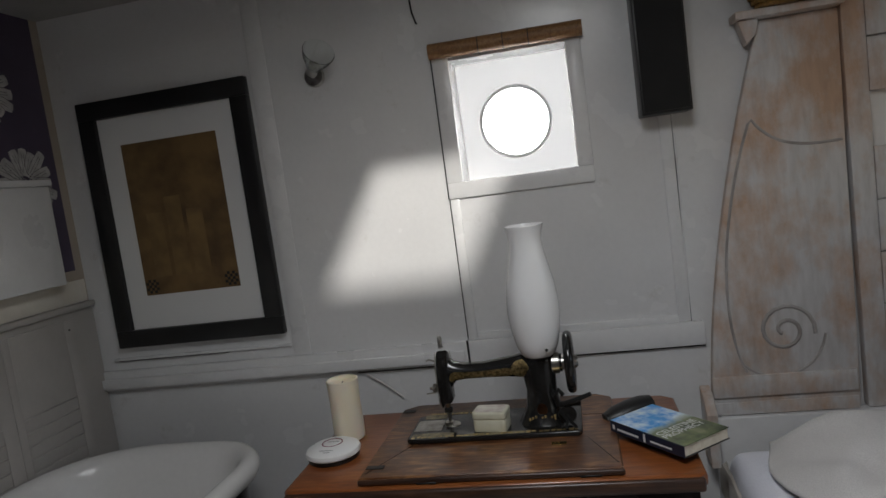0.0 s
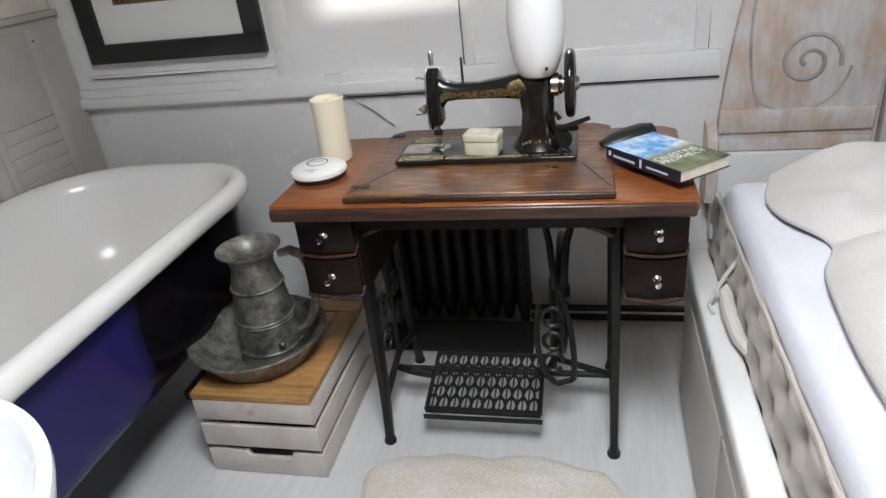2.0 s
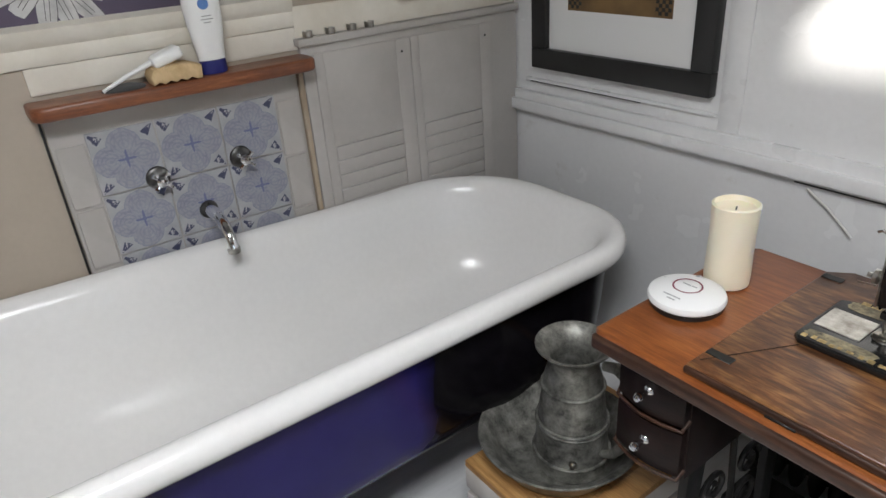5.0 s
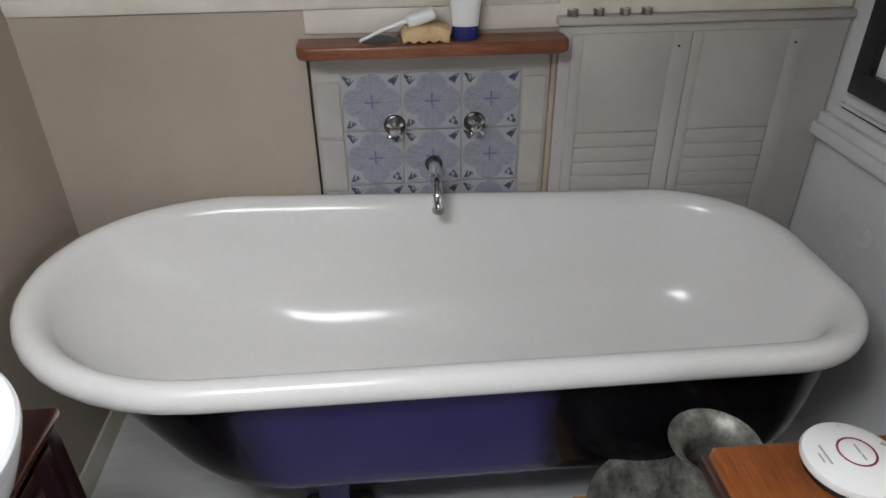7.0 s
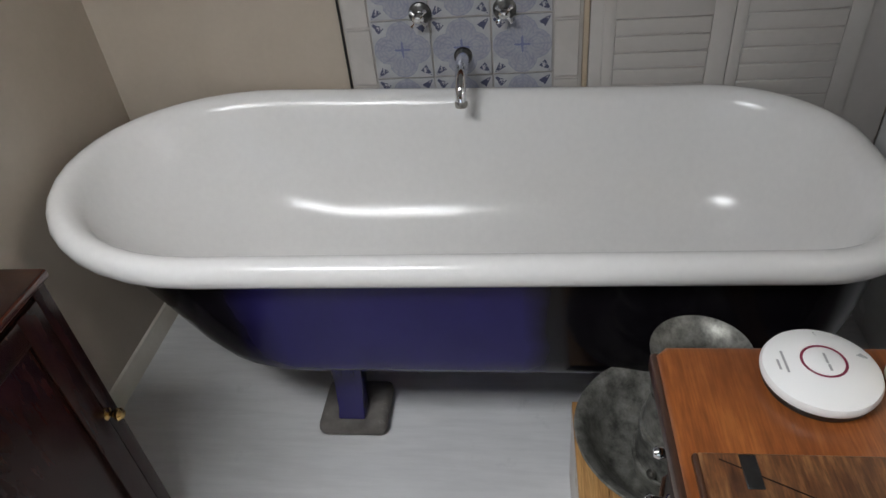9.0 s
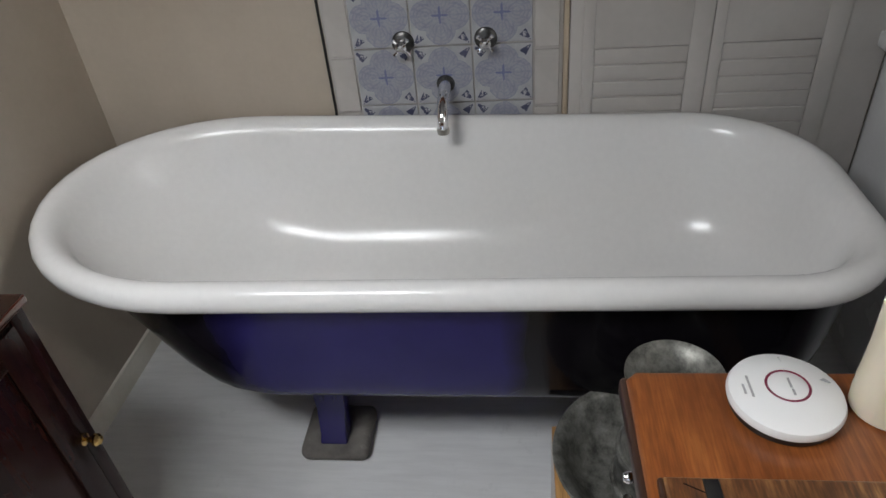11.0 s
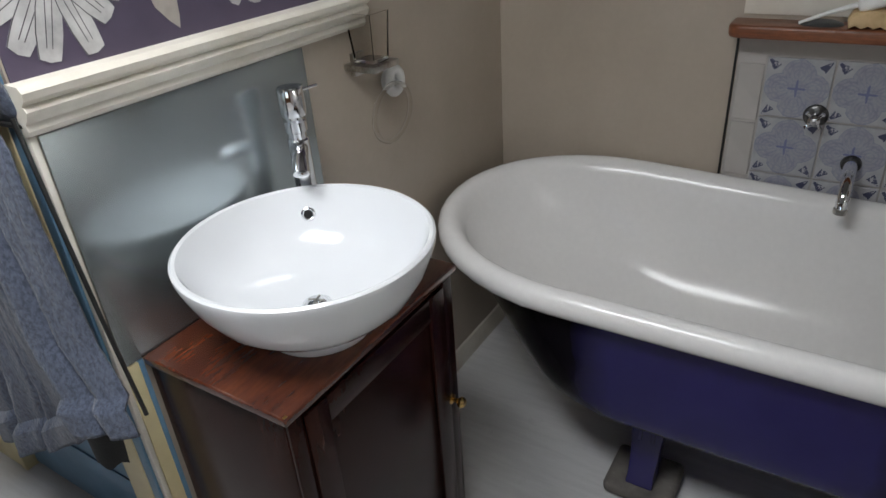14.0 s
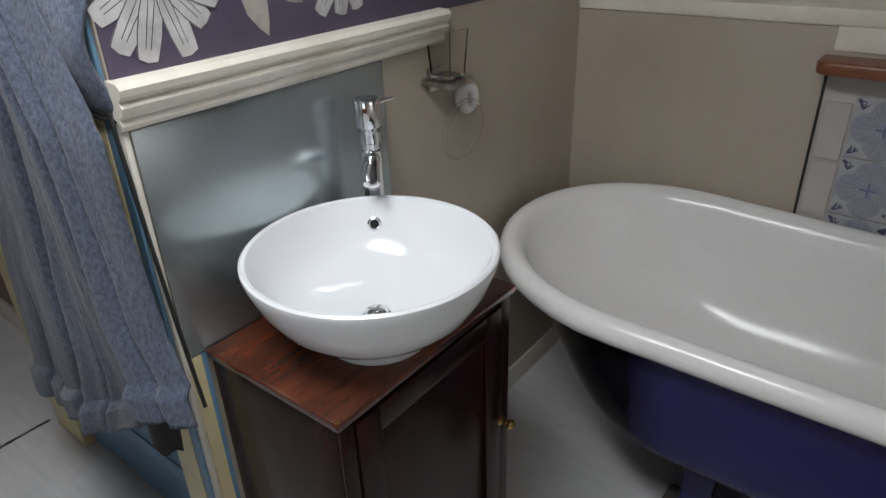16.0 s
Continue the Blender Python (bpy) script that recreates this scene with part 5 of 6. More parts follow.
# ---- under and behind the table ----
rd = thing("column_radiator", (-0.13, 1.82, 0), "black cast iron column radiator below the rail", "radiator")
for i in range(10):
    x = -0.42 + 0.050 * i
    c = part("column", tube([(x, 1.80, 0.035), (x, 1.80, 0.07), (x, 1.80, 0.54), (x, 1.80, 0.58), (x, 1.83, 0.595), (x, 1.86, 0.58), (x, 1.86, 0.07), (x, 1.86, 0.035)], [0.012, 0.021, 0.021, 0.018, 0.016, 0.018, 0.021, 0.012], 10), IRON, rd)
for z in (0.09, 0.555):
    part("header", tube([(-0.445, 1.83, z), (0.055, 1.83, z)], 0.022, 12), IRON, rd)
for z in (0.055, 0.02):
    part("pipe", tube([(0.05, 1.83, z), (0.66, 1.83, z)], 0.011, 10), IRON, rd)
for x in (-0.42, 0.03):
    part("foot", box((x - 0.014, 1.79, 0.0), (x + 0.014, 1.87, 0.075), 0.006), IRON, rd)


def crate():
    cr = thing("wooden_crate", (-0.56, 1.30, 0), "whitewashed slatted crate with a pine panel lid", "crate")
    X0, X1, Y0, Y1 = -0.742, -0.418, 1.074, 1.525
    lid = part("lid", box((X0, Y0, 0.242), (X1, Y1, 0.256), 0.003), PINE, cr, "bare knotty pine lid")
    for lo, hi in (((X0, Y0), (X1, Y0 + 0.055)), ((X0, Y1 - 0.055), (X1, Y1)), ((X0, Y0 + 0.056), (X0 + 0.055, Y1 - 0.056)), ((X1 - 0.055, Y0 + 0.056), (X1, Y1 - 0.056))):
        part("lid_rail", box((*lo, 0.256), (*hi, 0.2615), 0.0015), PINE, lid)
    for i in range(3):
        x = X0 + 0.075 + 0.062 * i
        part("lid_plank", box((x, Y0 + 0.057, 0.256), (x + 0.058, Y1 - 0.057, 0.259), 0.001), PINE, lid)
    for k, (z0, z1, ins) in enumerate(((0.180, 0.2415, 0.0), (0.092, 0.162, 0.001), (0.002, 0.076, 0.002))):
        y0 = Y0 + ins
        if k == 2:
            out = [(X0, z0), (X1, z0), (X1, z1), (-0.50, z1), (-0.51, z1 - 0.018), (-0.62, z1 - 0.018), (-0.635, z1), (X0, z1)]
            part("front_board", prism(out, 1, y0, y0 + 0.014, 0.002), WHITEWOOD, cr)
        else:
            part("front_board", box((X0, y0, z0), (X1, y0 + 0.014, z1), 0.003), WHITEWOOD, cr)
        part("back_board", box((X0, Y1 - 0.014, z0), (X1, Y1, z1), 0.003), WHITEWOOD, cr)
        for x in (X0 + 0.001, X1 - 0.014):
            part("side_board", box((x, y0 + 0.0145, z0), (x + 0.013, Y1 - 0.0145, z1), 0.003), WHITEWOOD, cr)
    for x, y in ((X0 + 0.015, Y0 + 0.055), (X1 - 0.045, Y0 + 0.055), (X0 + 0.015, Y1 - 0.05), (X1 - 0.045, Y1 - 0.05)):
        part("post", box((x, y, 0.002), (x + 0.03, y + 0.03, 0.24)), PINE, cr)
    # dark block added inside so the gaps between boards read as shaded
    part("gap_shade_block", box((X0 + 0.05, Y0 + 0.09, 0.003), (X1 - 0.05, Y1 - 0.055, 0.24)), DARKWOOD, cr, "dark block added behind the slats as shade in the gaps")


crate()

dish = tagged(part("pewter_bowl", lathe([(0.0001, 0.004), (0.110, 0.004), (0.124, 0.012), (0.146, 0.042), (0.160, 0.068), (0.168, 0.075), (0.180, 0.079), (0.182, 0.075), (0.170, 0.066), (0.152, 0.036), (0.132, 0.004), (0.122, 0.0), (0.0001, 0.0)], 56, (-0.617, 1.250, 0.2618)), PEWTER), "wide deep-sided dull pewter wash bowl", "bowl")


def jug():
    jx, jy, z0 = -0.588, 1.262, 0.267
    jg = thing("pewter_jug", (jx, jy, z0), "banded dull pewter jug with a flared rim", "jug")
    part("body", lathe([(0.0001, 0.0), (0.082, 0.0), (0.083, 0.02), (0.078, 0.09), (0.070, 0.17), (0.061, 0.235), (0.054, 0.262), (0.056, 0.284), (0.068, 0.303), (0.081, 0.312), (0.081, 0.316), (0.070, 0.310), (0.052, 0.289), (0.045, 0.262), (0.055, 0.22), (0.070, 0.06), (0.0001, 0.02)], 48, (jx, jy, z0)), PEWTER, jg)
    for z, r in ((0.038, 0.0835), (0.115, 0.0775), (0.123, 0.0768), (0.212, 0.066)):
        part("band", tube([(jx + r * math.cos(2 * math.pi * i / 40), jy + r * math.sin(2 * math.pi * i / 40), z0 + z) for i in range(40)], 0.0042, 7, None, True), PEWTER, jg)
    d = Vector((0.85, 0.1, 0)).normalized()
    pts = [Vector((jx, jy, z0 + z)) + d * r for r, z in ((0.075, 0.292), (0.105, 0.300), (0.135, 0.285), (0.152, 0.240), (0.150, 0.18), (0.135, 0.12), (0.105, 0.075), (0.080, 0.062))]
    part("grip", tube(pts, [0.010, 0.013, 0.014, 0.014, 0.013, 0.012, 0.010, 0.009], 12), PEWTER, jg, "curved strap grip")
    kp = Vector((jx, jy, z0 + 0.066)) + Vector((0.7, -0.7, 0)).normalized() * 0.086
    part("stud", lathe([(0.0001, 0.014), (0.008, 0.010), (0.009, 0.004), (0.005, 0)], 14, m=Matrix.Translation(kp) @ pose(0, 0, 0, 90, 0, 45)), NICKEL, jg)


jug()

# sheepskin on the floor in front of the treadle
rnd = random.Random(3)
bm = bmesh.new()
n_r, n_a = 26, 110
rows = []
for j in range(n_r + 1):
    row = []
    for i in range(n_a):
        a = 2 * math.pi * i / n_a
        out = 1 + 0.10 * noise.noise((2.1 * math.cos(a), 2.1 * math.sin(a), 3)) + 0.04 * noise.noise((6 * math.cos(a), 6 * math.sin(a), 9)) 
        c, s = math.cos(a), math.sin(a)
        f = (abs(c) ** 7 + abs(s) ** 7) ** (-1 / 7)
        t = j / n_r
        x, y = 0.015 + 0.325 * out * f * c * t, 0.80 + 0.385 * out * f * s * t
        z = 0.003 + 0.026 * (1 - t ** 6) ** 0.5 * (0.75 + 0.5 * noise.noise((x * 22, y * 22, 1)))
        row.append((x, y, max(z, 0.002)))
    rows.append(row)
skin(bm, rows, True, False)
tagged(part("sheepskin_rug", bm, PELT), "cream sheepskin rug lying on the pale floor", "rug")

tagged(part("floor_mat", box((-0.42, 1.635, 0.0005), (0.07, 1.785, 0.030), 0.006), cloth("black_mat", (0.016, 0.016, 0.016), (0.009, 0.009, 0.009), 200)), "black mat on the floor under the radiator", "mat")

# loose white wire on the wall behind the table
tagged(part("wall_wire", tube([(-0.47, 1.894, 0.775), (-0.455, 1.892, 0.765), (-0.42, 1.890, 0.745), (-0.38, 1.890, 0.712), (-0.355, 1.890, 0.690)], 0.003, 6), ROPE), "short white wire hanging below the rail", "wire")


# ---- picture, lamp, speaker, blind on the outer wall ----
def framed_picture():
    X0, X1, Z0, Z1, Y = -1.352, -0.728, 0.945, 1.797, NY - 0.004
    pc = thing("framed_picture", ((X0 + X1) / 2, Y, Z0), "black framed brown print in a white mount", "picture")
    w = 0.060
    for nm, lo, hi in (("frame_rail", (X0, Z0), (X1, Z0 + w)), ("frame_rail", (X0, Z1 - w), (X1, Z1)), ("frame_stile", (X0, Z0 + w), (X0 + w, Z1 - w)), ("frame_stile", (X1 - w, Z0 + w), (X1, Z1 - w))):
        part(nm, box((lo[0], Y - 0.030, lo[1]), (hi[0], Y, hi[1]), 0.003), BLACKFRAME, pc)
    part("mount", box((X0 + w, Y - 0.012, Z0 + w), (X1 - w, Y - 0.008, Z1 - w)), PAPER, pc, "white card mount")
    a0, a1, b0, b1 = X0 + 0.135, X1 - 0.135, Z0 + 0.175, Z1 - 0.155
    art = painted("aged_brown_print", (0.20, 0.120, 0.045), (0.09, 0.052, 0.022), 0.6, 9.0, 0.0)
    part("print", box((a0, Y - 0.0135, b0), (a1, Y - 0.012, b1)), art, pc, "aged brown and ochre print")
    OCHRE = painted("ochre_print", (0.24, 0.15, 0.055), (0.15, 0.09, 0.036), 0.6, 12.0, 0.0)
    for k in range(3):
        lo = a0 + 0.05 + 0.075 * k
        part("ochre_shape", box((lo, Y - 0.0142, b0 + 0.06), (lo + 0.06, Y - 0.0135, b0 + 0.28 + 0.05 * (k % 2)), 0.0003, 1), OCHRE, pc)
    bm = bmesh.new()
    s = 0.0095
    for side in (a0 + 0.004, a1 - 0.004 - 5 * s):
        for i in range(5):
            for j in range(5):
                if (i + j) % 2:
                    bm_box(bm, (side + i * s, Y - 0.0142, b0 + 0.006 + j * s), (side + (i + 1) * s, Y - 0.0135, b0 + 0.006 + (j + 1) * s))
    tagged(part("chequer", bm, BLACK, pc, "small black chequer pattern"), kind="stuff")


framed_picture()

bl = thing("rolled_blind", (0.11, NY - 0.02, 1.745), "rolled bamboo blind above the window well", "blind")
part("roll", tube([(-0.118, NY - 0.026, 1.768), (0.341, NY - 0.026, 1.764)], 0.024, 16), wood("bamboo_blind", (0.42, 0.24, 0.10), (0.30, 0.155, 0.06), (0.15, 0.07, 0.025), (30, 2, 40), 0.5), bl)
for x in (0.035, 0.11, 0.185):
    part("cord", tube([(x, NY - 0.026 + 0.0255 * math.cos(a), 1.766 + 0.0255 * math.sin(a)) for a in [i * math.pi / 8 for i in range(16)]], 0.0015, 5, None, True), BLACK, bl)

sk = thing("loudspeaker", (0.555, 1.80, 1.47), "tall narrow black loudspeaker fixed to the wall", "loudspeaker")
part("cabinet", box((0.475, 1.795, 1.480), (0.612, NY - 0.002, 1.90), 0.004), BLACK, sk)
part("grille", box((0.481, 1.788, 1.488), (0.606, 1.795, 1.892), 0.002), cloth("black_grille_cloth", (0.013, 0.013, 0.013), (0.008, 0.008, 0.008), 400), sk)
tagged(part("speaker_cable", tube([(0.569, NY - 0.004, 1.48), (0.570, NY - 0.004, 1.30), (0.566, NY - 0.004, 1.0), (0.563, NY - 0.004, 0.865)], 0.003, 6), WHITE_TRIM), "thin white cable below the loudspeaker", "cable")

lp = thing("wall_spotlight", (-0.46, NY, 1.77), "small wall spotlight with a clear glass shade", "lamp")
part("rose", lathe([(0.0001, 0.014), (0.030, 0.012), (0.034, 0)], 24, m=Matrix.Translation((-0.50, NY, 1.76)) @ pose(0, 0, 0, 90)), NICKEL, lp)
part("arm", tube([(-0.50, NY - 0.012, 1.76), (-0.495, NY - 0.05, 1.765), (-0.475, NY - 0.065, 1.775)], 0.007, 8), NICKEL, lp)
lm = Matrix.Translation((-0.478, NY - 0.066, 1.772)) @ pose(0, 0, 0, 40, 50, 0)
part("socket", lathe([(0.0001, -0.02), (0.018, -0.018), (0.018, 0.015), (0.0001, 0.018)], 20, m=lm), NICKEL, lp)
part("shade", lathe([(0.019, 0.0), (0.030, 0.022), (0.046, 0.055), (0.050, 0.075), (0.049, 0.076), (0.044, 0.055), (0.028, 0.024), (0.017, 0.002)], 32, m=lm), GLASS, lp, "clear bell glass")
tagged(part("ceiling_hook", tube([(-0.165, NY - 0.004, 2.02), (-0.158, NY - 0.006, 1.90), (-0.150, NY - 0.006, 1.868), (-0.146, NY - 0.012, 1.862)], 0.003, 6), IRON), "thin dark wire hook on the white wall", "hook")


# ---- headboard and bed ----
def headboard():
    Y = 1.872
    hb = thing("headboard", (0.85, Y, 0.5), "limewashed carved wooden headboard with worn edges", "headboard")
    left = bezier((0.600, 0.575), (0.610, 0.85), (0.672, 1.25), (0.815, 1.70), 16)
    part("carved_panel", prism(left + [(1.018, 1.70), (1.005, 0.575)], 1, Y - 0.004, Y + 0.026, 0.004), LIME, hb, "limewashed carved side panel")
    def groove(pts, r=0.0045):
        return tube([(x, Y - 0.0025, z) for x, z in pts], r, 7)
    part("carved_line", groove(bezier((0.705, 0.70), (0.64, 0.85), (0.665, 1.15), (0.765, 1.42)) + bezier((0.775, 1.43), (0.82, 1.36), (0.88, 1.335), (1.005, 1.345))), GROOVE, hb)
    part("carved_line", groove(bezier((0.70, 0.72), (0.755, 0.66), (0.90, 0.66), (0.925, 0.80))), GROOVE, hb)
    sw = []
    for i in range(30):
        a = -0.2 + i * 0.36
        rr = 0.082 * (1 - i / 34)
        sw.append((0.818 + rr * math.cos(a), 0.818 + rr * math.sin(a)))
    part("carved_scroll", groove(sw, 0.0065), GROOVE, hb, "carved spiral scroll")
    for z0, z1 in ((0.628, 0.692), (0.575, 0.612)):
        part("bottom_rail", box((0.604, Y - 0.014, z0), (0.998, Y - 0.0045, z1), 0.003), LIME, hb)
    part("stile", box((1.022, Y - 0.010, 0.575), (1.080, Y + 0.026, 1.86), 0.003), LIME, hb)
    for k in range(9):
        z = 0.575 + 0.148 * k
        if z > 1.25 and z < 1.4:
            part("plank", box((1.225, Y - 0.002, z + 0.002), (2.06, Y + 0.02, z + 0.146), 0.003), LIME, hb)
            continue
        part("plank", box((1.084, Y - 0.002, z + 0.002), (2.06, Y + 0.02, z + 0.146), 0.003), LIME, hb)
    part("top_shelf", box((0.745, Y - 0.05, 1.702), (1.02, Y + 0.026, 1.724), 0.005), LIME, hb)
    part("bracket", prism([(0.755, 1.702), (0.81, 1.702), (0.80, 1.66), (0.775, 1.635)], 1, Y - 0.03, Y + 0.02, 0.004), LIME, hb)
    part("base_board", box((0.600, Y - 0.03, 0.30), (2.06, Y + 0.02, 0.572), 0.004), WHITE_TRIM, hb, "plain pale bottom board")
    part("side_block", prism([(1.80, 0.44), (1.895, 0.44), (1.895, 0.66), (1.84, 0.645), (1.80, 0.60)], 0, 0.570, 0.600, 0.004), LIME, hb)
    return hb


headboard()
bk2 = thing("wicker_basket", (0.92, 1.86, 1.73), "small brown wicker basket on the headboard shelf", "basket")
WICK = wood("brown_wicker", (0.40, 0.24, 0.06), (0.26, 0.14, 0.035), (0.11, 0.055, 0.015), (60, 60, 8), 0.6)
bm = bmesh.new()
for i in range(7):
    r = 0.070 + 0.022 * math.sin(0.3 + i * 0.38)
    tube([(0.905 + 1.25 * r * math.cos(2 * math.pi * k / 32), 1.845 + 0.6 * r * math.sin(2 * math.pi * k / 32), 1.731 + 0.013 * i + 0.002 * (-1) ** k) for k in range(32)], 0.0075, 6, bm, True)
part("body", bm, WICK, bk2)
part("bottom", lathe([(0.0001, 1.7245), (0.070, 1.7245), (0.070, 1.73), (0.0001, 1.73)], 24, (0.905, 1.845, 0), sx=1.2, sy=0.6), WICK, bk2)


def bed():
    b = thing("bed", (1.25, 0.9, 0), "unmade bed with pale grey base, tufted mattress, white bedding", "bed")
    Y0, Y1 = -0.12, 1.47
    part("side_panel", box((0.488, Y0, 0.02), (0.515, Y1, 0.43), 0.003), BEDPAINT, b, "pale grey side panel")
    part("top_rail", box((0.478, Y0, 0.43), (0.535, 1.47, 0.468), 0.010, 3), WHITE_TRIM, b, "white rounded side rail")
    for y in (0.14, 0.65, 1.16):
        part("raised_field", box((0.482, y - 0.25, 0.06), (0.488, y + 0.25, 0.37), 0.003), BEDPAINT, b)
    part("base", box((0.516, Y0, 0.10), (2.04, Y1, 0.395), 0.004), BEDPAINT, b)
    # tufted mattress
    m = bmesh.new()
    rows = []
    nz, ny = 36, 260
    for j in range(nz + 1):
        row = []
        v = j / nz
        for i in range(ny + 1):
            y = Y0 + (Y1 - Y0) * i / ny
            z = 0.40 + 0.215 * v
            edge = 1 - (abs(2 * v - 1)) ** 8
            cell = 0.105
            gy = y / cell
            gz = v * 3.2
            r0 = math.floor(gz)
            dy = (gy + 0.5 * (r0 % 2)) % 1 - 0.5
            dz = (gz % 1) - 0.5
            dent = math.exp(-((dy / 0.19) ** 2 + ((dz + 0.1) / (0.20 if dz < -0.1 else 0.34)) ** 2))
            puff = 0.5 + 0.5 * math.cos(2 * math.pi * dy)
            x = 0.552 - 0.014 * edge - 0.004 * (1 - puff) + 0.019 * dent * edge
            row.append((x, y, z))
        rows.append(row)
    skin(m, rows, False, False)
    bm_box(m, (0.560, Y0, 0.40), (2.03, Y1, 0.600))
    mt = part("mattress", m, TICKING, b, "taupe tufted mattress")
    for z in (0.402, 0.606):
        part("piping", tube([(0.546, Y0 + (Y1 - Y0) * i / 40, z + 0.003 * math.sin(i * 1.7)) for i in range(41)], 0.0065, 8), TICKING, mt)
    for y in (1.12, 0.2):
        part("carry_strap", tube([(0.540, y + 0.12, 0.505), (0.528, y + 0.08, 0.50), (0.524, y, 0.497), (0.528, y - 0.08, 0.49), (0.540, y - 0.12, 0.487)], [0.010, 0.014, 0.015, 0.014, 0.010], 8), ROPE, mt)
    return b


bed()


def draped(name, nx, ny, top, mat, label, thick=0.012):
    """A cloth as a grid: top(u, v) gives (x, y, z) for u, v in 0..1."""
    bm = bmesh.new()
    skin(bm, [[top(i / nx, j / ny) for i in range(nx + 1)] for j in range(ny + 1)], False, False)
    ob = part(name, bm, mat)
    sol = ob.modifiers.new("thickness", "SOLIDIFY")
    sol.thickness, sol.offset = thick, -1
    return tagged(ob, label, "bedding")


def sheet_top(u, v):
    y = -0.10 + 1.57 * v
    nn = noise.noise((u * 3, y * 2.2, 0.3))
    if u < 0.16:
        t = u / 0.16
        x = 0.552 + 0.043 * t ** 2 + 0.010 * noise.noise((y * 3, 7, u * 3)) - 0.005
        z = 0.612 + 0.051 * math.sin(math.pi / 2 * t) + 0.010 * noise.noise((y * 4, 2, 1)) * (1 - t)
    else:
        t = (u - 0.16) / 0.84
        x, z = 0.590 + 1.42 * t, 0.663 + 0.006 * nn
    z += 0.004 * math.exp(-((y - 1.24) / 0.13) ** 2) * math.exp(-((u - 0.19) / 0.10) ** 2) + 0.008 * math.sin(y * 23 + u * 9) * math.exp(-((y - 1.15) / 0.25) ** 2) * max(0.0, 1 - u * 3)
    z -= 0.060 * max(0.0, (y - 1.39) / 0.08) ** 2
    return (x, y, z + 0.004 * noise.noise((x * 9, y * 6, 4)))


draped("bed_sheet", 70, 120, sheet_top, SHEET, "white cotton sheet hanging over the mattress edge")


def duvet_top(u, v):
    y = -0.08 + 1.50 * v
    lead = 0.632 - 0.02 * math.sin(y * 3.0) - 0.045 * math.exp(-((y - 1.27) / 0.13) ** 2) + 0.018 * noise.noise((y * 3.2, 1.7, 0))
    lead += 0.040 * math.exp(-((y - 1.07) / 0.07) ** 2)
    x = lead + (2.00 - lead) * u ** 1.25
    d = x - lead
    edge = 1 - math.exp(-d / 0.035)
    top_fall = 1 - math.exp(-(1.425 - y) / 0.035)
    z = 0.678 + (0.060 + 0.045 * noise.noise((x * 2.6, y * 2.2, 5)) + 0.022 * noise.noise((x * 6, y * 5, 2)) + 0.008 * noise.noise((x * 15, y * 13, 3))) * edge * top_fall
    crease = 0.5 + 0.5 * math.sin(11 * (x * 0.55 + y) + 5 * noise.noise((x * 2, y * 2, 8)))
    z += 0.034 * crease ** 5 * edge * top_fall
    crease = 0.5 + 0.5 * math.sin(14 * (x - 0.4 * y) + 6 * noise.noise((x * 2.5, y * 2, 18)))
    z += 0.024 * crease ** 6 * edge * top_fall
    z -= 0.042 * math.exp(-((y - (1.085 - 0.45 * d)) / 0.022) ** 2) * math.exp(-d / 0.22) * edge
    z += 0.10 * max(0.0, min(1.0, (x - 0.95) / 0.5)) * top_fall
    return (x, y, z)


draped("duvet", 90, 150, duvet_top, DUVET, "creased ivory duvet pulled back on the bed", 0.02)
tagged(part("white_cord", tube([(0.556, 1.21, 0.585), (0.530, 1.205, 0.545), (0.508, 1.20, 0.505), (0.496, 1.19, 0.475), (0.500, 1.16, 0.4715)], 0.0045, 8), ROPE), "white cord hanging from the sheet", "cord")
tagged(part("pale_cord", tube([(1.06, 1.84, 0.60), (1.10, 1.80, 0.68), (1.16, 1.76, 0.76)], 0.006, 8), ROPE), "pale cord by the headboard", "cord")


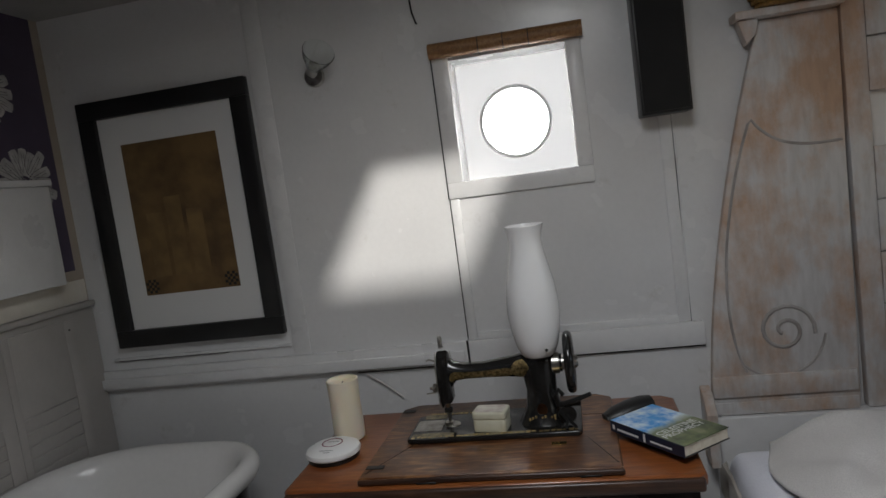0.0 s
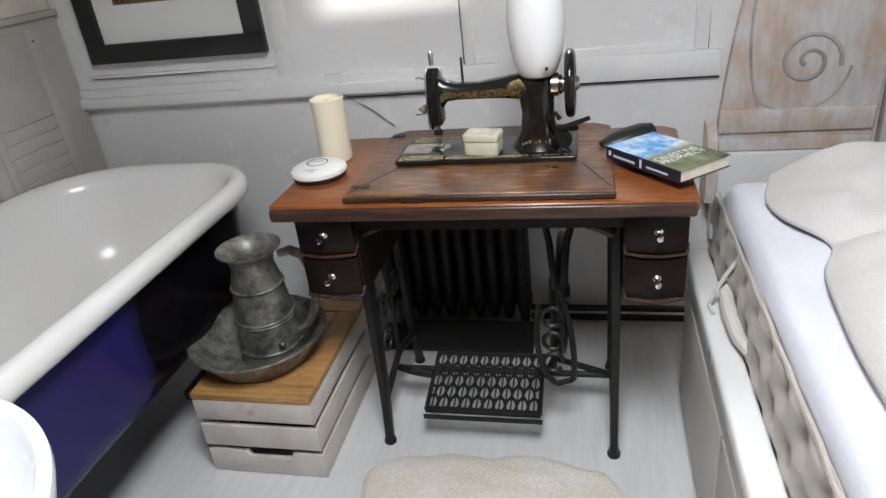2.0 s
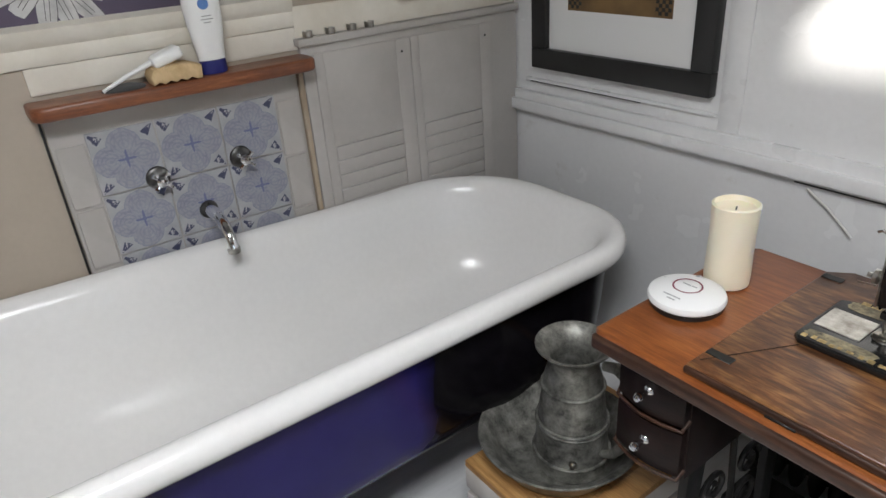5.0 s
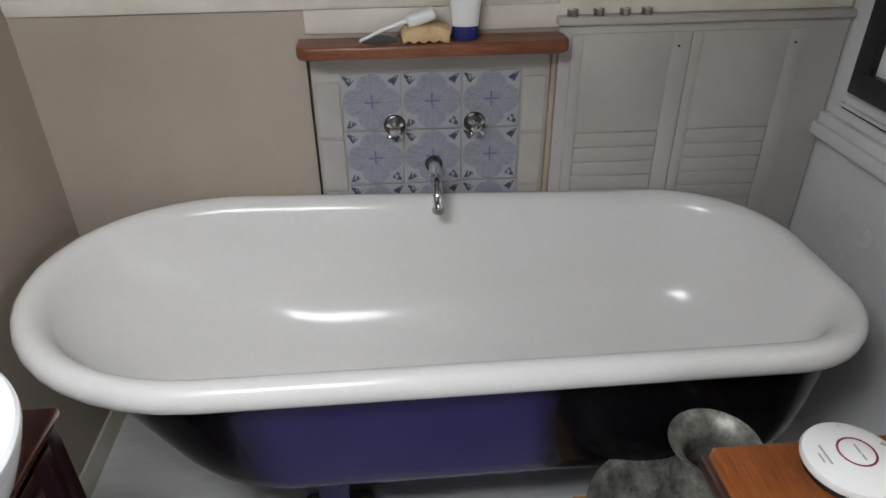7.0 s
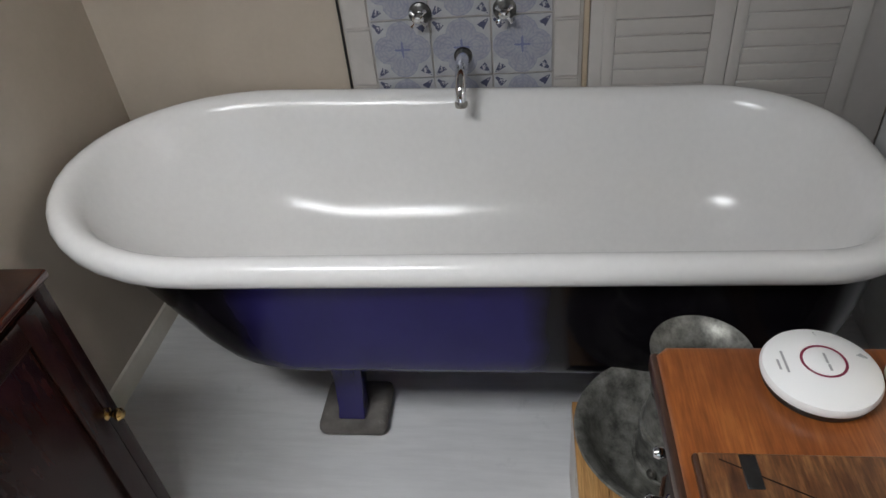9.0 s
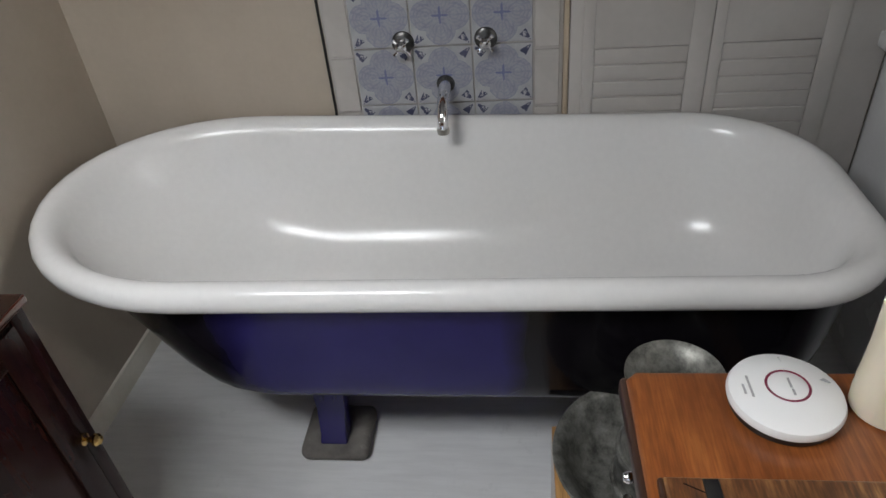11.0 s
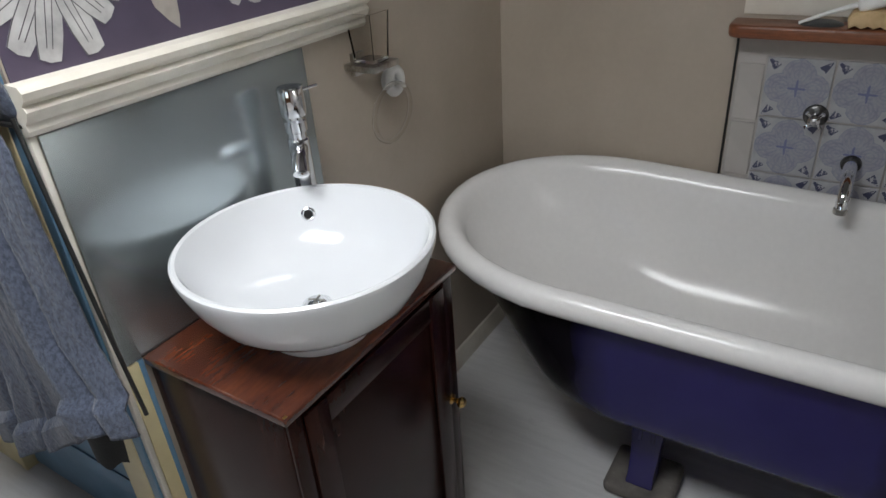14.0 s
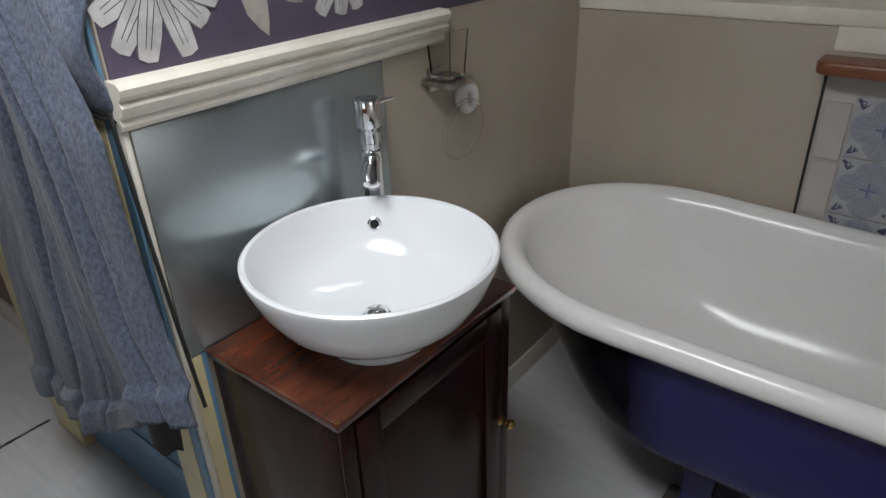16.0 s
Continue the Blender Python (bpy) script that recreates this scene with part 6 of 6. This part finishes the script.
# ---- basin cabinet ----
def basin_cabinet():
    X0, X1, Y0, Y1 = -0.598, -0.100, SY + 0.006, 0.186
    cb = thing("basin_cabinet", (-0.34, 0.02, 0), "red mahogany washstand cabinet with a brass knob", "cabinet")
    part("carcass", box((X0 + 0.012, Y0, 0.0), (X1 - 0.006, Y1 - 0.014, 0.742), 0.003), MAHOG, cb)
    tp = part("top", box((X0, Y0, 0.7425), (X1 + 0.002, Y1, 0.760), 0.004, 3), MAHOG_TOP, cb, "worn orange-red mahogany top")
    part("corner_wear", box((X1 - 0.006, Y1 - 0.006, 0.7605), (X1 + 0.001, Y1 - 0.001, 0.7612)), BRASS, tp)
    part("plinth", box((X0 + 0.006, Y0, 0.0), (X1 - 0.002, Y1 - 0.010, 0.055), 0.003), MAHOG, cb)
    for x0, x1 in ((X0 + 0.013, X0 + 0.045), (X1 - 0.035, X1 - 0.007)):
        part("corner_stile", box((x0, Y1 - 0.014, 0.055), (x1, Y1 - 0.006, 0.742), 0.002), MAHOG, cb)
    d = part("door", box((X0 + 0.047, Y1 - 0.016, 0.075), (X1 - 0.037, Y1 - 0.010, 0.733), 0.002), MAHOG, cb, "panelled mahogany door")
    a0, a1, z0, z1 = X0 + 0.049, X1 - 0.039, 0.077, 0.731
    w = 0.052
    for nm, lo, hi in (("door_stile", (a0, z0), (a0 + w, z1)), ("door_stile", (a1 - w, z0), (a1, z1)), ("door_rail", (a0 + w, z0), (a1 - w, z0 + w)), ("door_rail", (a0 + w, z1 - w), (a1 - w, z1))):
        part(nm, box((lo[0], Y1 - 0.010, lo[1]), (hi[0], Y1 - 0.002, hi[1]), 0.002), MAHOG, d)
    kn = part("knob", lathe([(0.0001, 0.036), (0.008, 0.035), (0.0125, 0.029), (0.012, 0.023), (0.006, 0.017), (0.005, 0.008), (0.012, 0.004), (0.013, 0.0)], 24, m=Matrix.Translation((-0.553, Y1 - 0.006, 0.435)) @ pose(0, 0, 0, -90)), BRASS, cb, "turned brass knob")


basin_cabinet()
bx, by, bz = -0.312, 0.074, 0.7605
ba = thing("vessel_basin", (bx, by, bz), "round white ceramic vessel basin on the cabinet", "basin")
part("bowl", lathe([(0.0001, 0.0000), (0.092, 0.0000), (0.094, 0.0064), (0.092, 0.0234), (0.105, 0.0319), (0.140, 0.0489), (0.172, 0.0798), (0.194, 0.1170), (0.206, 0.1490), (0.2115, 0.1681), (0.211, 0.1745), (0.207, 0.1777), (0.201, 0.1756), (0.196, 0.1649), (0.182, 0.1256), (0.158, 0.0872), (0.122, 0.0640), (0.075, 0.0490), (0.035, 0.0430), (0.022, 0.0420), (0.0001, 0.0420)], 72, (bx, by, bz), sx=1.03, sy=1.03), CERAMIC, ba)
ovm = Matrix.Translation((-0.452, -0.052, bz + 0.1290)) @ Vector((0.70, 0.63, 0.34)).to_track_quat("Z", "Y").to_matrix().to_4x4()
part("overflow_ring", lathe([(0.0088, -0.002), (0.0088, 0.0035), (0.0105, 0.0048), (0.0135, 0.0035), (0.0145, -0.004)], 28, m=ovm), CHROME, ba, "chrome overflow ring")
part("overflow_hole", lathe([(0.0001, 0.0022), (0.0087, 0.0022), (0.0087, -0.004)], 20, m=ovm), BLACK, ba)
part("waste", lathe([(0.0001, 0.0520), (0.012, 0.0515), (0.019, 0.0490), (0.021, 0.0465), (0.025, 0.0460), (0.0275, 0.0420)], 32, (bx, by, bz)), CHROME, ba, "chrome waste")
bm = bmesh.new()
for k in range(2):
    bm_box(bm, (bx - 0.015, by - 0.0015, bz + 0.0500), (bx + 0.015, by + 0.0015, bz + 0.0528), 0, 1, pose(0, 0, 0, 0, 0, 90 * k + 20))
part("waste_cross", bm, NICKEL, ba)

tpx, tpy = -0.500, -0.092
mx = thing("basin_mixer_tap", (tpx, tpy, 0.7605), "tall chrome mixer tap behind the basin", "tap")
part("column", lathe([(0.0001, 0.7605), (0.026, 0.7605), (0.026, 0.766), (0.0205, 0.770), (0.0205, 1.02), (0.0001, 1.02)], 32, (tpx, tpy, 0)), CHROME, mx)
part("collar", lathe([(0.0205, 1.02), (0.0175, 1.023), (0.0175, 1.035), (0.0215, 1.038), (0.0215, 1.058), (0.0175, 1.061), (0.0175, 1.066)], 32, (tpx, tpy, 0)), CHROME, mx)
part("lever_cap", lathe([(0.0175, 1.066), (0.0235, 1.068), (0.0245, 1.075), (0.0245, 1.118), (0.0225, 1.122), (0.0001, 1.123)], 32, (tpx, tpy, 0)), CHROME, mx)
part("lever_pin", tube([(tpx - 0.02, tpy + 0.012, 1.112), (tpx - 0.050, tpy + 0.022, 1.114)], 0.0028, 8), CHROME, mx)
d = Vector((0.62, 0.55, 0)).normalized()
pp = [Vector((tpx, tpy, 1.005)) + d * 0.012, Vector((tpx, tpy, 1.003)) + d * 0.04, Vector((tpx, tpy, 0.995)) + d * 0.065, Vector((tpx, tpy, 0.980)) + d * 0.082]
part("spout", tube(pp, [0.017, 0.0165, 0.016, 0.0155], 20), CHROME, mx)

# wall fittings between basin and bath
tr = thing("towel_ring", (-0.83, SY, 1.01), "white wall boss with a clear hanging ring", "towel ring")
part("boss", tube([(-0.878 + 0.024 * math.cos(a), SY + 0.020, 1.030 + 0.027 * math.sin(a)) for a in [2 * math.pi * i / 32 for i in range(32)]], 0.0115, 10, None, True), PLASTIC, tr, "white rounded holder")
part("back_plate", lathe([(0.0001, 0.010), (0.024, 0.009), (0.027, 0.0)], 28, m=Matrix.Translation((-0.878, SY + 0.001, 1.030)) @ pose(0, 0, 0, -90)), PLASTIC, tr)
part("screw", lathe([(0.0001, 0.003), (0.006, 0.002), (0.006, 0)], 14, m=Matrix.Translation((-0.878, SY + 0.011, 1.030)) @ pose(0, 0, 0, -90)), IRON, tr)
part("ring", tube([(-0.838 + 0.072 * math.cos(2 * math.pi * i / 40), SY + 0.036 + 0.006 * math.sin(2 * math.pi * i / 40), 0.966 + 0.068 * math.sin(2 * math.pi * i / 40)) for i in range(40)], 0.0055, 10, None, True), CLEAR, tr, "clear plastic ring")
gh = thing("tumbler_holder", (-0.77, SY, 1.09), "square chrome wall holder with a glass tumbler", "holder")
part("tray", box((-0.815, SY + 0.002, 1.088), (-0.725, SY + 0.085, 1.102), 0.002), NICKEL, gh)
part("bracket", box((-0.79, SY + 0.0005, 1.070), (-0.75, SY + 0.012, 1.120), 0.002), NICKEL, gh)
g2 = bmesh.new()
skin(g2, [[(-0.77 + sx * w, SY + 0.045 + sy * w, z) for sx, sy in ((-1, -1), (1, -1), (1, 1), (-1, 1))] for w, z in ((0.026, 1.1025), (0.033, 1.205), (0.030, 1.205), (0.023, 1.110))])
part("tumbler", g2, CLEAR, gh, "square glass tumbler")

# on the wall shelf
bt = thing("lotion_bottle", (WX + 0.05, 0.905, 1.0905), "white lotion bottle standing on its dark blue cap", "bottle")
part("cap", lathe([(0.0001, 0.0), (0.030, 0.0), (0.032, 0.004), (0.031, 0.030), (0.0001, 0.032)], 32, (WX + 0.052, 0.905, 1.0905), sx=0.62), node_mat("dark_blue_cap_plastic", 0.3, 0, (0.02, 0.025, 0.16))[0], bt, "dark blue cap")
part("body", lathe([(0.0001, 0.031), (0.031, 0.031), (0.034, 0.06), (0.042, 0.12), (0.043, 0.16), (0.036, 0.20), (0.020, 0.215), (0.0001, 0.217)], 36, (WX + 0.052, 0.905, 1.0905), sx=0.55), PLASTIC, bt)
part("label_badge", lathe([(0.0001, 0.002), (0.012, 0.0015), (0.0125, 0)], 24, m=Matrix.Translation((WX + 0.052 + 0.0225, 0.903, 1.0905 + 0.155)) @ pose(0, 0, 0, 0, 90)), node_mat("blue_label_ink", 0.4, 0, (0.10, 0.22, 0.50))[0], bt, "round blue badge")
bm = bmesh.new()
for z, w in ((0.128, 0.022), (0.121, 0.028), (0.114, 0.016)):
    bm_box(bm, (WX + 0.0745, 0.905 - w / 2, 1.0905 + z), (WX + 0.0762, 0.905 + w / 2, 1.0905 + z + 0.002))
part("label_print", bm, GREYINK, bt)
SPONGE = painted("yellow_bath_sponge", (0.66, 0.48, 0.27), (0.48, 0.33, 0.17), 0.95, 40.0, 0.9)
out = [(0.757, 1.0905)] + [(0.757 + 0.012 * i, 1.0905 + (0.006 if i % 2 else 0.0)) for i in range(1, 9)] + [(0.865, 1.0905), (0.868, 1.12), (0.845, 1.128), (0.80, 1.130), (0.76, 1.126), (0.752, 1.11)]
tagged(part("bath_sponge", prism(out, 0, WX + 0.030, WX + 0.092, 0.006), SPONGE), "yellow bath sponge with a wavy edge", "sponge")
br = thing("bath_brush", (WX + 0.06, 0.74, 1.131), "white plastic brush lying on the sponge", "brush")
part("grip", tube([(WX + 0.062, 0.655, 1.094), (WX + 0.062, 0.71, 1.118), (WX + 0.062, 0.77, 1.139)], [0.004, 0.005, 0.007], 10), PLASTIC, br)
part("brush_head", box((WX + 0.040, 0.765, 1.132), (WX + 0.085, 0.835, 1.160), 0.010, 3, pose(0, 0, 0, 18)), PLASTIC, br)
tagged(part("dark_flannel", lathe([(0.0001, 0.010), (0.03, 0.009), (0.045, 0.004), (0.048, 0.0)], 20, (WX + 0.05, 0.700, 1.0905), sx=0.7), cloth("dark_grey_flannel", (0.07, 0.07, 0.07), (0.03, 0.03, 0.03), 200)), "crumpled dark flannel on the shelf", "flannel")
tl = thing("tealight", (WX + 0.02, 1.170, 1.1285), "small tealight candle in a metal cup", "candle", "tealights on the ledge")
part("cup", lathe([(0.0001, 0), (0.013, 0), (0.0135, 0.016), (0.0125, 0.016), (0.012, 0.004)], 24, (WX + 0.02, 1.170, 1.1285)), NICKEL, tl)
part("wax", lathe([(0.0122, 0.004), (0.0122, 0.013), (0.0001, 0.0135)], 24, (WX + 0.02, 1.170, 1.1285)), WAX, tl)
for y in (1.235, 1.30, 1.355):
    copy_thing(tl, pose(WX + 0.02, y, 1.1285))

# ---- passage side: blue door leaf, jamb, brown panelling, hung garment ----
dr = structure("door_1", box((-0.190, -1.03, 0.012), (-0.150, SY - 0.102, 2.02), 0.003), BLUE_PAINT, "blue painted door standing open along the passage", "door")
part("door_panel", box((-0.150, -0.95, 0.16), (-0.146, -0.42, 0.22), 0.001), BLUE_PAINT, dr)
part("jamb", box((-0.250, -1.205, 0.0), (-0.120, -1.065, CZ - 0.001), 0.004), YELLOWISH, dr, "pale yellow door jamb")
part("jamb_bead", box((-0.160, -1.064, 0.0), (-0.118, -1.034, CZ - 0.001), 0.003), YELLOWISH, dr)
part("latch_plate", box((-0.150, -1.02, 0.85), (-0.140, -0.99, 1.02), 0.002), IRON, dr)
pw = structure("wall_passage", box((-0.34, -2.90, 0.0), (-0.305, -1.206, CZ)), BROWNWALL, "brown wooden passage panelling", "wall")
part("skirting", box((-0.305, -2.89, 0.0), (-0.285, -1.207, 0.085), 0.004), CREAM_TRIM, pw)
structure("wall_passage_cross", box((-0.34, -2.99, 0.0), (0.48, -2.905, CZ)), BROWNWALL, "dark wood passage end", "wall")
structure("skirting_passage", box((-0.30, -2.904, 0.0), (0.47, -2.885, 0.12), 0.005), CREAM_TRIM, "cream stepped skirting board", "skirting")
structure("floor_seam", box((-0.11, -1.257, 0.0005), (2.05, -1.248, 0.004), 0.001), NICKEL, "thin metal threshold strip in the floor", "threshold")


def along(stops, k):
    """Straight-line value at k through (k, value) stops."""
    for (a, p), (b, q) in zip(stops, stops[1:]):
        if k <= b:
            return p + (q - p) * max(0.0, (k - a) / (b - a))
    return stops[-1][1]


def fold_depth(u, v):
    """Depth of the hanging cloth: a broad swell with soft waves, and narrow creases that run down it."""
    d = 0.045 + 0.040 * math.sin(math.pi * min(1.0, max(0.0, u))) ** 0.7
    d += 0.010 * math.sin(2 * math.pi * (2.6 * u + 0.25 * v)) * (1.1 - 0.5 * v)
    creases = ((0.20, 0.05, 0.020, 0.016), (0.33, 0.09, 0.016, 0.012), (0.52, 0.04, 0.036, 0.020), (0.63, 0.07, 0.014, 0.010), (0.82, -0.03, 0.034, 0.018), (0.92, -0.05, 0.012, 0.012))
    for at, lean, deep, wide in creases:
        c = u - at - lean * v - 0.012 * math.sin(4.0 * v + 9.0 * at)
        d -= deep * (1.0 - 0.45 * v) * math.exp(-(c / wide) ** 2)
        d += 0.35 * deep * (1.0 - 0.45 * v) * math.exp(-((c - 2.2 * wide) / (1.6 * wide)) ** 2)
    return d


def garment():
    """A fleece hung by its collar against the door, in upright folds with turned-up hems."""
    bm = bmesh.new()
    rows, nz, nu = [], 90, 200
    left = [(0.28, -0.985), (0.62, -0.905), (0.86, -0.835), (1.11, -0.745), (1.38, -0.66)]
    right = [(0.70, -0.015), (0.73, -0.030), (0.865, -0.088), (1.046, -0.108), (1.17, -0.118), (1.38, -0.22)]
    low = [(0.0, 0.330), (0.15, 0.385), (0.30, 0.425), (0.51, 0.520), (0.53, 0.505), (0.66, 0.560), (0.82, 0.660), (0.84, 0.705), (1.0, 0.722)]
    for j in range(nz + 1):
        v = j / nz
        row = []
        for i in range(nu + 1):
            u = i / nu
            z_bot = along(low, u)
            z = z_bot + (1.38 - z_bot) * v
            z += 0.006 * noise.noise((u * 6, 2, 4)) * (1 - v)
            y0, y1 = along(left, z), along(right, z)
            depth = fold_depth(u, v) + 0.012 * noise.noise((u * 6, v * 1.6, 3)) + 0.006 * noise.noise((u * 16, v * 3, 6)) + 0.0015 * noise.noise((u * 70, v * 60, 9))
            if v < 0.085:
                depth += 0.016 * math.sin(math.pi / 2 * min(1.0, (0.085 - v) / 0.02))
            row.append((-0.118 + 0.072 * u ** 0.8 + depth, y0 + (y1 - y0) * u, z))
        rows.append(row)
    skin(bm, rows, False, False)
    g = thing("fleece_top", (-0.10, -0.6, 0.3), "grey-blue fleece top hanging on the open door", "clothing")
    ob = part("cloth", bm, FLEECE, g)
    sol = ob.modifiers.new("thickness", "SOLIDIFY")
    sol.thickness, sol.offset = 0.008, -1
    zip_line = [(-0.040, -0.140, 1.20), (-0.036, -0.118, 1.07), (-0.034, -0.092, 0.885), (-0.030, -0.058, 0.722)]
    part("zip", tube(zip_line, 0.0035, 6), BLACK, g, "dark zip edge")
    part("seam", tube([(-0.060, -0.672, 1.115), (-0.038, -0.61, 1.112), (-0.030, -0.545, 1.105), (-0.040, -0.50, 1.10)], 0.0028, 6), FLEECE, g)
    bm = bmesh.new()
    rr = []
    for j in range(9):
        v = j / 8
        rr.append([(-0.050 + 0.035 * math.sin(math.pi * i / 16), -0.265 + 0.17 * (i / 16 - 0.5) * (1 - 0.4 * v), 0.70 - 0.185 * v + 0.008 * math.sin(i)) for i in range(17)])
    skin(bm, rr, False, False)
    part("pocket_lining", bm, cloth("black_lining_cloth", (0.012, 0.012, 0.012), (0.006, 0.006, 0.006), 200), g, "black cloth hanging below the hem")
    hood, edge_line = [], []
    rim = [(-0.88, 1.205), (-0.72, 1.195), (-0.60, 1.215), (-0.52, 1.225), (-0.44, 1.205), (-0.36, 1.222), (-0.28, 1.215), (-0.20, 1.195), (-0.142, 1.185)]
    for j in range(14):
        v = j / 13
        row = []
        for i in range(49):
            y = -0.88 + 0.738 * i / 48
            z0 = along(rim, y)
            x = -0.060 + 0.055 * math.sin(math.pi * i / 48) ** 0.7 + 0.030 * math.sin(math.pi * min(1.0, v * 1.3)) + 0.012 * noise.noise((y * 9, v * 3, 2))
            row.append((x, y, z0 + (1.42 - z0) * v))
        if j == 0:
            edge_line = [(x + 0.003, y, z - 0.002) for x, y, z in row[18:]]
        hood.append(row)
    ob = part("folded_collar", skin(bmesh.new(), hood, False, False), FLEECE, g)
    sol = ob.modifiers.new("thickness", "SOLIDIFY")
    sol.thickness = 0.01
    part("collar_zip", tube(edge_line, 0.004, 6), BLACK, g, "dark zip edge")
    part("hook", tube([(-0.149, -0.60, 1.46), (-0.11, -0.60, 1.455), (-0.10, -0.60, 1.43), (-0.11, -0.60, 1.41)], 0.005, 8), IRON, g)


garment()
